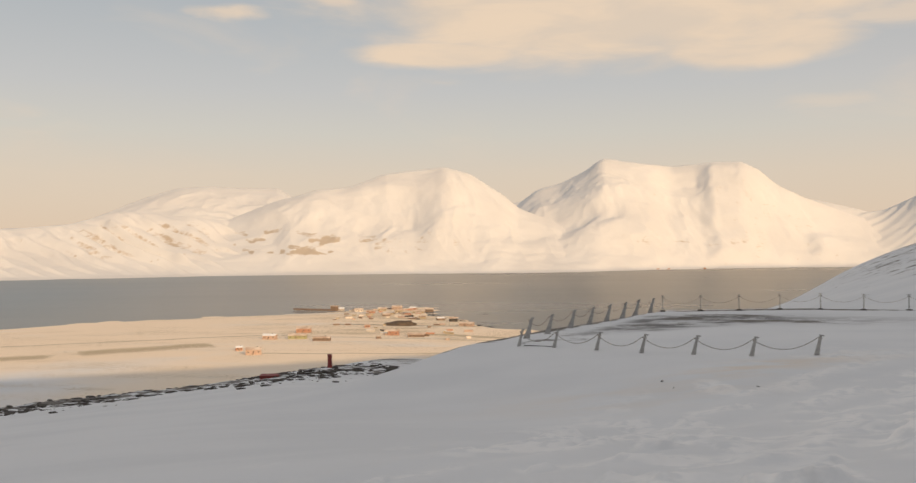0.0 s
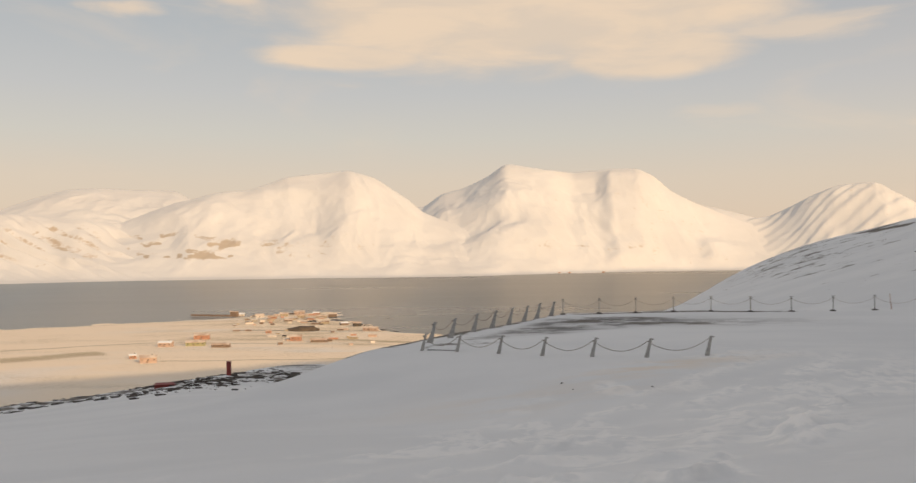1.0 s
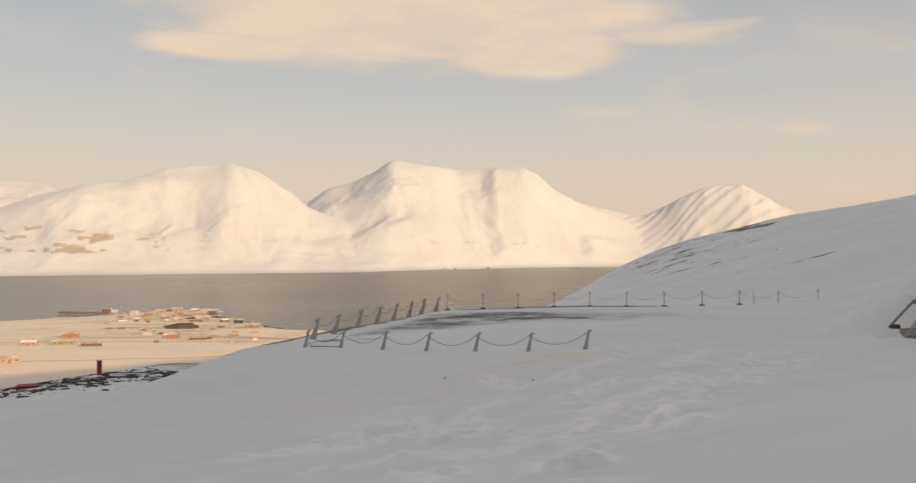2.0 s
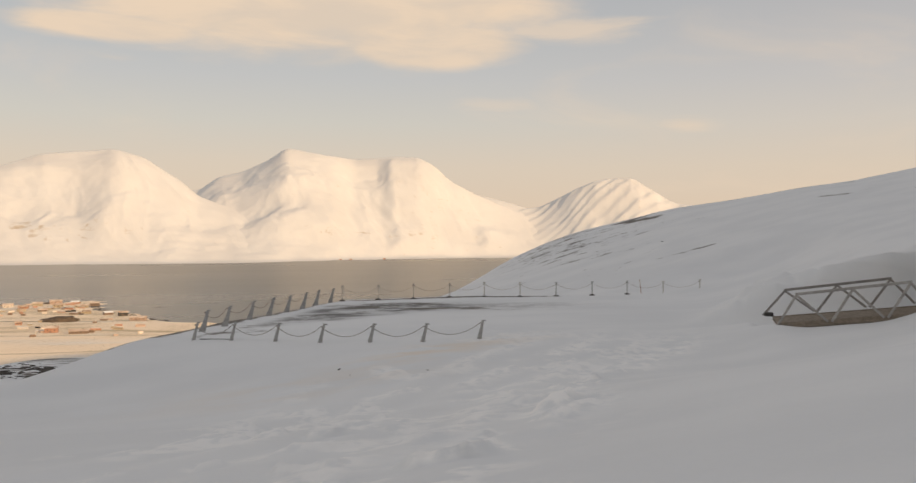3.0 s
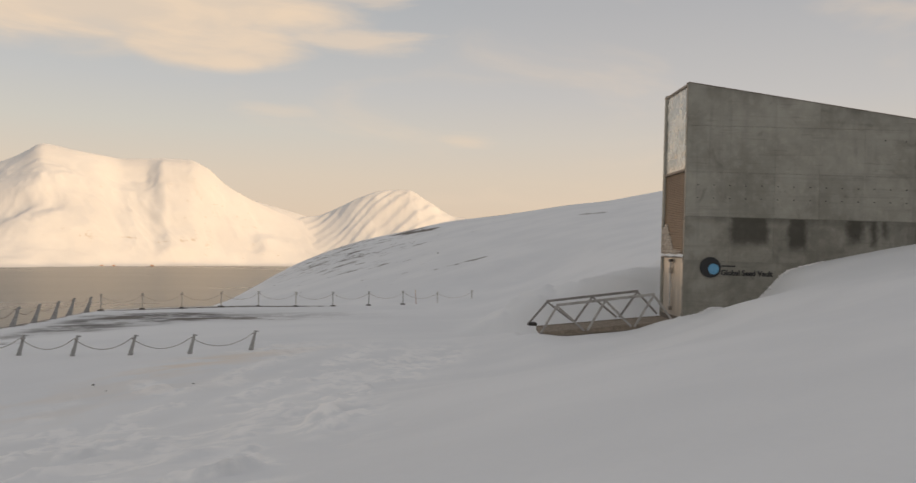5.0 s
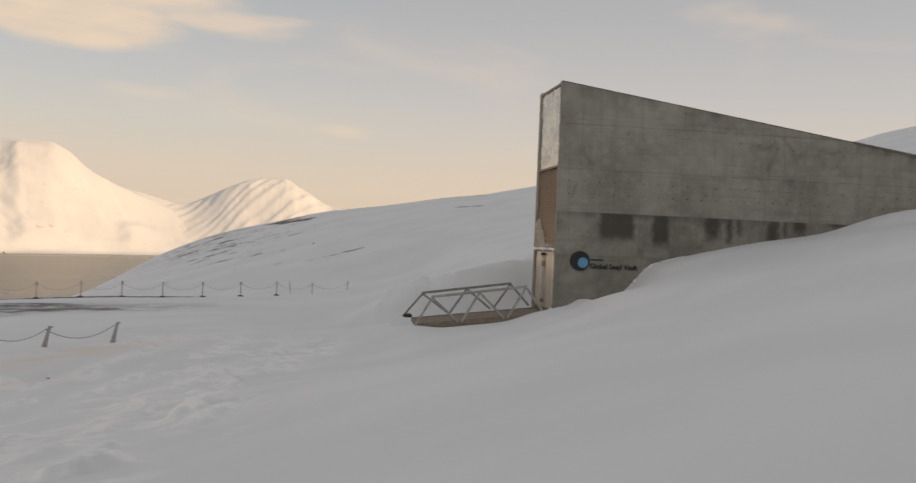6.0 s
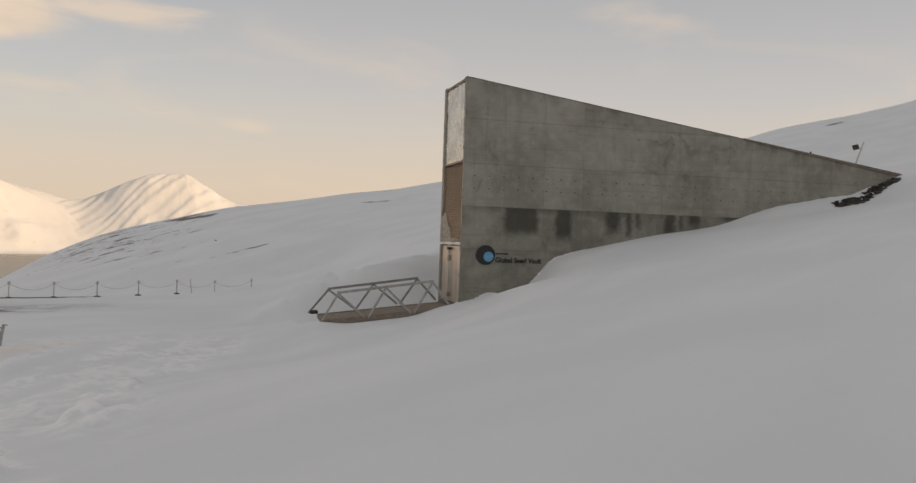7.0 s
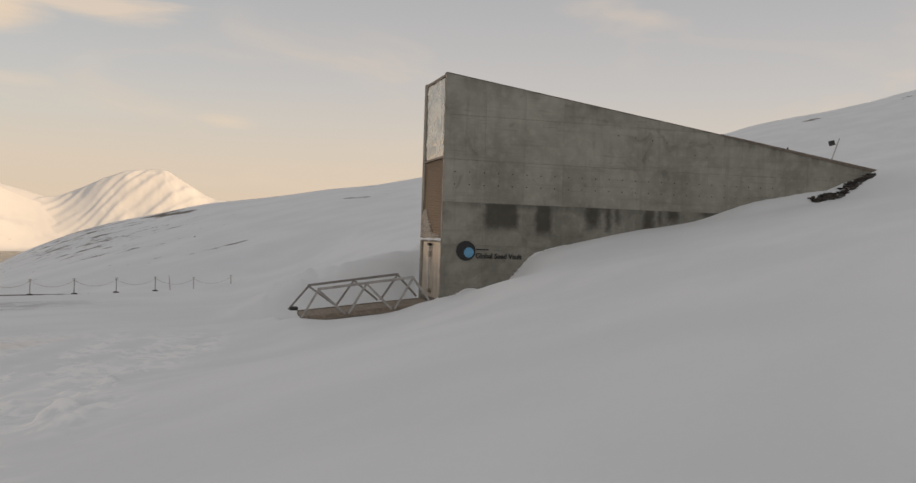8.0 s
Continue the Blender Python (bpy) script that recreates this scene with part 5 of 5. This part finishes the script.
# ---- buildings on the point of land ----
def cabin(x, y, long, deep, high, turn, wall_mat, roof_mat, label, pitch=0.45):
    z = surface_at(x, y)
    ob = new("house")
    ob.matrix_world = Matrix.Translation((x, y, z)) @ Matrix.Rotation(radians(turn), 4, "Z")
    tagged(ob, label, "house", "houses on the point")
    hl, hd = long / 2, deep / 2
    top = high + hd * pitch
    bm = bmesh.new()
    out = [(-hd, -1.0), (hd, -1.0), (hd, high), (0, top), (-hd, high)]
    a = [bm.verts.new((-hl, p, q)) for p, q in out]
    b = [bm.verts.new((hl, p, q)) for p, q in out]
    bm.faces.new(a[::-1])
    bm.faces.new(b)
    for i in range(5):
        j = (i + 1) % 5
        bm.faces.new((a[i], a[j], b[j], b[i]))
    bmesh.ops.recalc_face_normals(bm, faces=bm.faces)
    walls = part("wall_shell", bm, wall_mat, ob)
    for s in (-1, 1):
        bm = bmesh.new()
        quad = [(-hl - 0.5, s * (hd + 0.5), high - 0.5 * pitch), (hl + 0.5, s * (hd + 0.5), high - 0.5 * pitch), (hl + 0.5, 0, top), (-hl - 0.5, 0, top)]
        lo = [bm.verts.new(Vector(c) + Vector((0, 0, 0.04))) for c in quad]
        hi = [bm.verts.new(Vector(c) + Vector((0, 0, 0.35))) for c in quad]
        bm.faces.new(lo)
        bm.faces.new(hi)
        for i in range(4):
            j = (i + 1) % 4
            bm.faces.new((lo[i], lo[j], hi[j], hi[i]))
        bmesh.ops.recalc_face_normals(bm, faces=bm.faces)
        part("roof_slope", bm, roof_mat, ob, "snow-covered roof" if roof_mat is DRIFT else "")
    n = max(2, int(long / 5))
    for k in range(n):
        u = -hl + (k + 0.5) * long / n
        part("window", boxed(u - 0.7, u + 0.7, -hd - 0.06, -hd + 0.02, high * 0.45, high * 0.45 + 1.3), PANE, walls)
    part("door", boxed(-hl * 0.2, -hl * 0.2 + 1.4, -hd - 0.07, -hd + 0.02, 0.0, 2.3), BROWN, walls)
    part("chimney", boxed(hl * 0.4, hl * 0.4 + 0.9, -0.4, 0.5, top - 0.3, top + 1.1), JOINT, ob)
    return ob


HOUSES = [
    (-206, 1102, 19.2, 10.2, 5.1, 5, RUST, DUSTED, "rust-red house with a snow-dusted roof on the point"),
    (-199, 1025, 22.4, 8.5, 4.2, 3, GREEN, DUSTED, "long moss-green shed with a snow-dusted roof"),
    (-232, 1018, 16.0, 8.5, 4.7, -8, PINK, DRIFT, "pale red house with a snowy roof"),
    (-216, 872, 16.0, 9.3, 5.1, 12, PINK, DUSTED, "pale red house with a snow-dusted roof near the shade's edge"),
    (-240, 905, 7.2, 6.0, 3.4, 20, RUST, DRIFT, "small rust-red hut beside a larger house"),
    (-84, 1074, 13.6, 9.3, 5.5, -5, RUST, DUSTED, "rust-brown house with a snow-dusted roof"),
    (-54, 1053, 20.8, 8.5, 3.0, -3, BROWN, DUSTED, "low brown shed half drifted over with snow"),
    (-166, 1005, 20.8, 7.6, 3.4, -4, BROWN, DUSTED, "long low brown shed with a snow-dusted roof"),
    (-215, 1446, 12, 8, 4.1, 0, WHITE, DRIFT, "white quayside house with a snowy roof"),
    (-177, 1423, 15, 9, 4.1, 10, WHITE, DUSTED, "white harbour warehouse with a snow-dusted roof"),
    (-152, 1407, 14, 8, 3.4, -6, RUST, DUSTED, "rust-red harbour house with a snow-dusted roof"),
    (-137, 1432, 15, 9, 4.4, 4, OCHRE, DUSTED, "tall ochre harbour warehouse with a snow-dusted roof"),
    (-112, 1446, 18, 10, 4.8, -3, PINK, DUSTED, "tall pale red harbour warehouse with a snow-dusted roof"),
    (-104, 1412, 15, 8, 4.1, 8, OCHRE, DUSTED, "ochre harbour house with a snow-dusted roof"),
    (-82, 1437, 12, 8, 4.4, 0, RUST, DRIFT, "rust-red harbour house with a steep snowy roof"),
    (-70, 1408, 19, 9, 3.4, -10, OCHRE, DUSTED, "ochre harbour shed with a snow-dusted roof"),
    (-52, 1425, 15, 8, 4.8, 5, BROWN, DUSTED, "brown harbour house with a snow-dusted roof"),
    (-120, 1375, 13, 8, 2.7, 12, BROWN, DUSTED, "small brown shed with a snow-dusted roof"),
    (-28, 1300, 12, 8, 3.4, 20, BROWN, DRIFT, "brown shed on the bay's shore"),
    (-8, 1278, 12, 8, 5, 10, DARK, DUSTED, "dark shed on the bay's shore"),
    (12, 1208, 21, 9, 4, -14, PINK, DUSTED, "pale red boathouse with a snow-dusted roof on the bay's shore"),
    (-130, 1180, 8.0, 6.0, 3.4, 5, RUST, DUSTED, "small rust-red hut with a snow-dusted roof"),
]
for x, y, long, deep, high, turn, wm, rm, label in HOUSES:
    y = y + max(0, y - 1372) * 0.95
    cabin(x, y, long, deep, high, turn, wm, rm, label)

# a dark heap of coal and gravel above the harbour
bm = bmesh.new()
bmesh.ops.create_uvsphere(bm, u_segments=36, v_segments=16, radius=1.0)
for vert in bm.verts:
    k = 1 + 0.3 * noise.noise(vert.co * 1.8) + 0.12 * noise.noise(vert.co * 5)
    vert.co = Vector((vert.co.x * 23 * k, vert.co.y * 15 * k, max(vert.co.z, -0.3) * 7.0 * k))
heap_ob = thing("gravel_heap", bm, HEAP, "dark brown heap of gravel with dustings of snow", "gravel heap", smooth=True)
heap_ob.location = (-84, 1215, surface_at(-84, 1215))

# stacked containers and sheds about the harbour
rng = random.Random(31)
for k in range(70):
    x, y = rng.uniform(-195, -55), rng.uniform(1300, 1530)
    if k > 48:
        x, y = rng.uniform(-190, 20), rng.uniform(1010, 1240)
    long, deep, high = rng.choice(((6, 2.5, 2.6), (12, 2.5, 2.6), (9, 3, 2.0), (5, 3, 1.8)))
    mat, word = rng.choice(((RUST, "rust-red"), (OCHRE, "ochre"), (BROWN, "brown"), (PINK, "pale red"), (DARK, "dark"), (WHITE, "white"), (BROWN, "brown")))
    ob = new("container")
    ob.matrix_world = Matrix.Translation((x, y, surface_at(x, y))) @ Matrix.Rotation(rng.uniform(-0.5, 0.5), 4, "Z")
    tagged(ob, word + " steel container standing in snow by the harbour", "container", "containers by the harbour")
    part("body", boxed(-long / 2, long / 2, -deep / 2, deep / 2, -0.5, high, bevel=0.08), mat, ob)
    part("snow_cap", boxed(-long / 2 + 0.1, long / 2 - 0.1, -deep / 2 + 0.1, deep / 2 - 0.1, high + 0.004, high + 0.3, bevel=0.1), DRIFT if k % 3 == 0 else DUSTED, ob)

# small huts on the far shore
for az, r in ((13.6, 3745), (14.3, 3770), (16.6, 3870)):
    x, y = spot(az, r)
    hut = new("shore_hut")
    hut.matrix_world = Matrix.Translation((x, y, SEA + 3)) @ Matrix.Rotation(radians(-az), 4, "Z")
    tagged(hut, "tiny dark hut on the far snowy shore", "hut", "huts on the far shore")
    part("wall_shell", boxed(-6, 6, -4, 4, -6, 1.5), RUST, hut)
    part("roof", boxed(-6.6, 6.6, -4.6, 4.6, 1.52, 2.6, bevel=0.4), DUSTED, hut)

# pier with a crane house at its head
pier = new("pier")
pier.matrix_world = Matrix.Translation((-226, 1475, SEA)) @ Matrix.Rotation(radians(158), 4, "Z")
tagged(pier, "long brown timber pier on piles reaching into the fjord", "pier")
part("deck", boxed(-12, 78, -3, 3, 2.6, 5.4), BROWN, pier)
for k in range(12):
    for s in (-2.4, 2.4):
        part("pile", rod(bmesh.new(), (k * 7 - 2, s, -6), (k * 7 - 2, s, 3.4), 0.4, seg=6), BROWN, pier)
part("crane_house", boxed(-12, 0, -4, 4, 4.6, 11, bevel=0.2), BROWN, pier, "dark brown crane house")
part("crane_roof", boxed(-13, 1, -5, 5, 11.01, 12.0, bevel=0.2), DUSTED, pier)

# ---- shuttering panels of the portal's near wall, and their tie holes ----
ROWS_Z = [-1.5, 0.0, 1.5, 3.0, 4.49, 6.05, 7.7]
GAP, SEAM = 0.0018, 0.0035
for k in range(13):
    w0, w1 = k * 1.483 + (GAP if k else 0.0), (k + 1) * 1.483 - GAP
    w1 = min(w1, LONG)
    for z0, z1 in zip(ROWS_Z, ROWS_Z[1:]):
        z0, z1 = z0 + SEAM, z1 - SEAM
        if z0 >= roof_z(w0) - 0.02:
            continue
        near_end = w1 if roof_z(w1) > z0 + 0.02 else (ROOF0 - z0) / FALL
        if z1 <= roof_z(near_end):
            out = [(w0, z0), (near_end, z0), (near_end, z1), (w0, z1)]
        elif z1 >= roof_z(w0):
            out = [(w0, z0), (near_end, z0), (near_end, max(z0 + 0.01, roof_z(near_end))), (w0, roof_z(w0))]
        else:
            cross = (ROOF0 - z1) / FALL
            out = [(w0, z0), (near_end, z0), (near_end, max(z0 + 0.01, roof_z(near_end))), (cross, z1), (w0, z1)]
        mid = Vector((CORNER[0] + WALL[0] * (w0 + w1) / 2, CORNER[1] + WALL[1] * (w0 + w1) / 2))
        if max(z for _, z in out) < land_at(*mid) - 0.6:
            continue
        part("panel", prism(bmesh.new(), out, 0.0, 0.03), CONCRETE, wall_core)
hole = mesh_of("tie_hole", rod(bmesh.new(), (0, 0.0, 0), (0, -0.006, 0), 0.024, seg=8), DARK)
for k in range(26):
    for z in (3.62, 4.06) if k < 25 else ():
        w = 0.40 + k * 0.535
        if z < roof_z(w) - 0.4 and z > land_at(CORNER[0] + WALL[0] * w, CORNER[1] + WALL[1] * w):
            ob = part("tie_hole", hole, None, wall_core)
            ob.location = (w, -0.001, z)
for w, z in ((6.6, 5.7), (7.3, 5.68), (8.0, 5.6), (8.6, 5.55), (9.8, 5.15), (10.3, 5.1), (8.9, 2.5), (5.7, 2.5)):
    ob = part("tie_hole", hole, None, wall_core)
    ob.location = (w, -0.001, z)
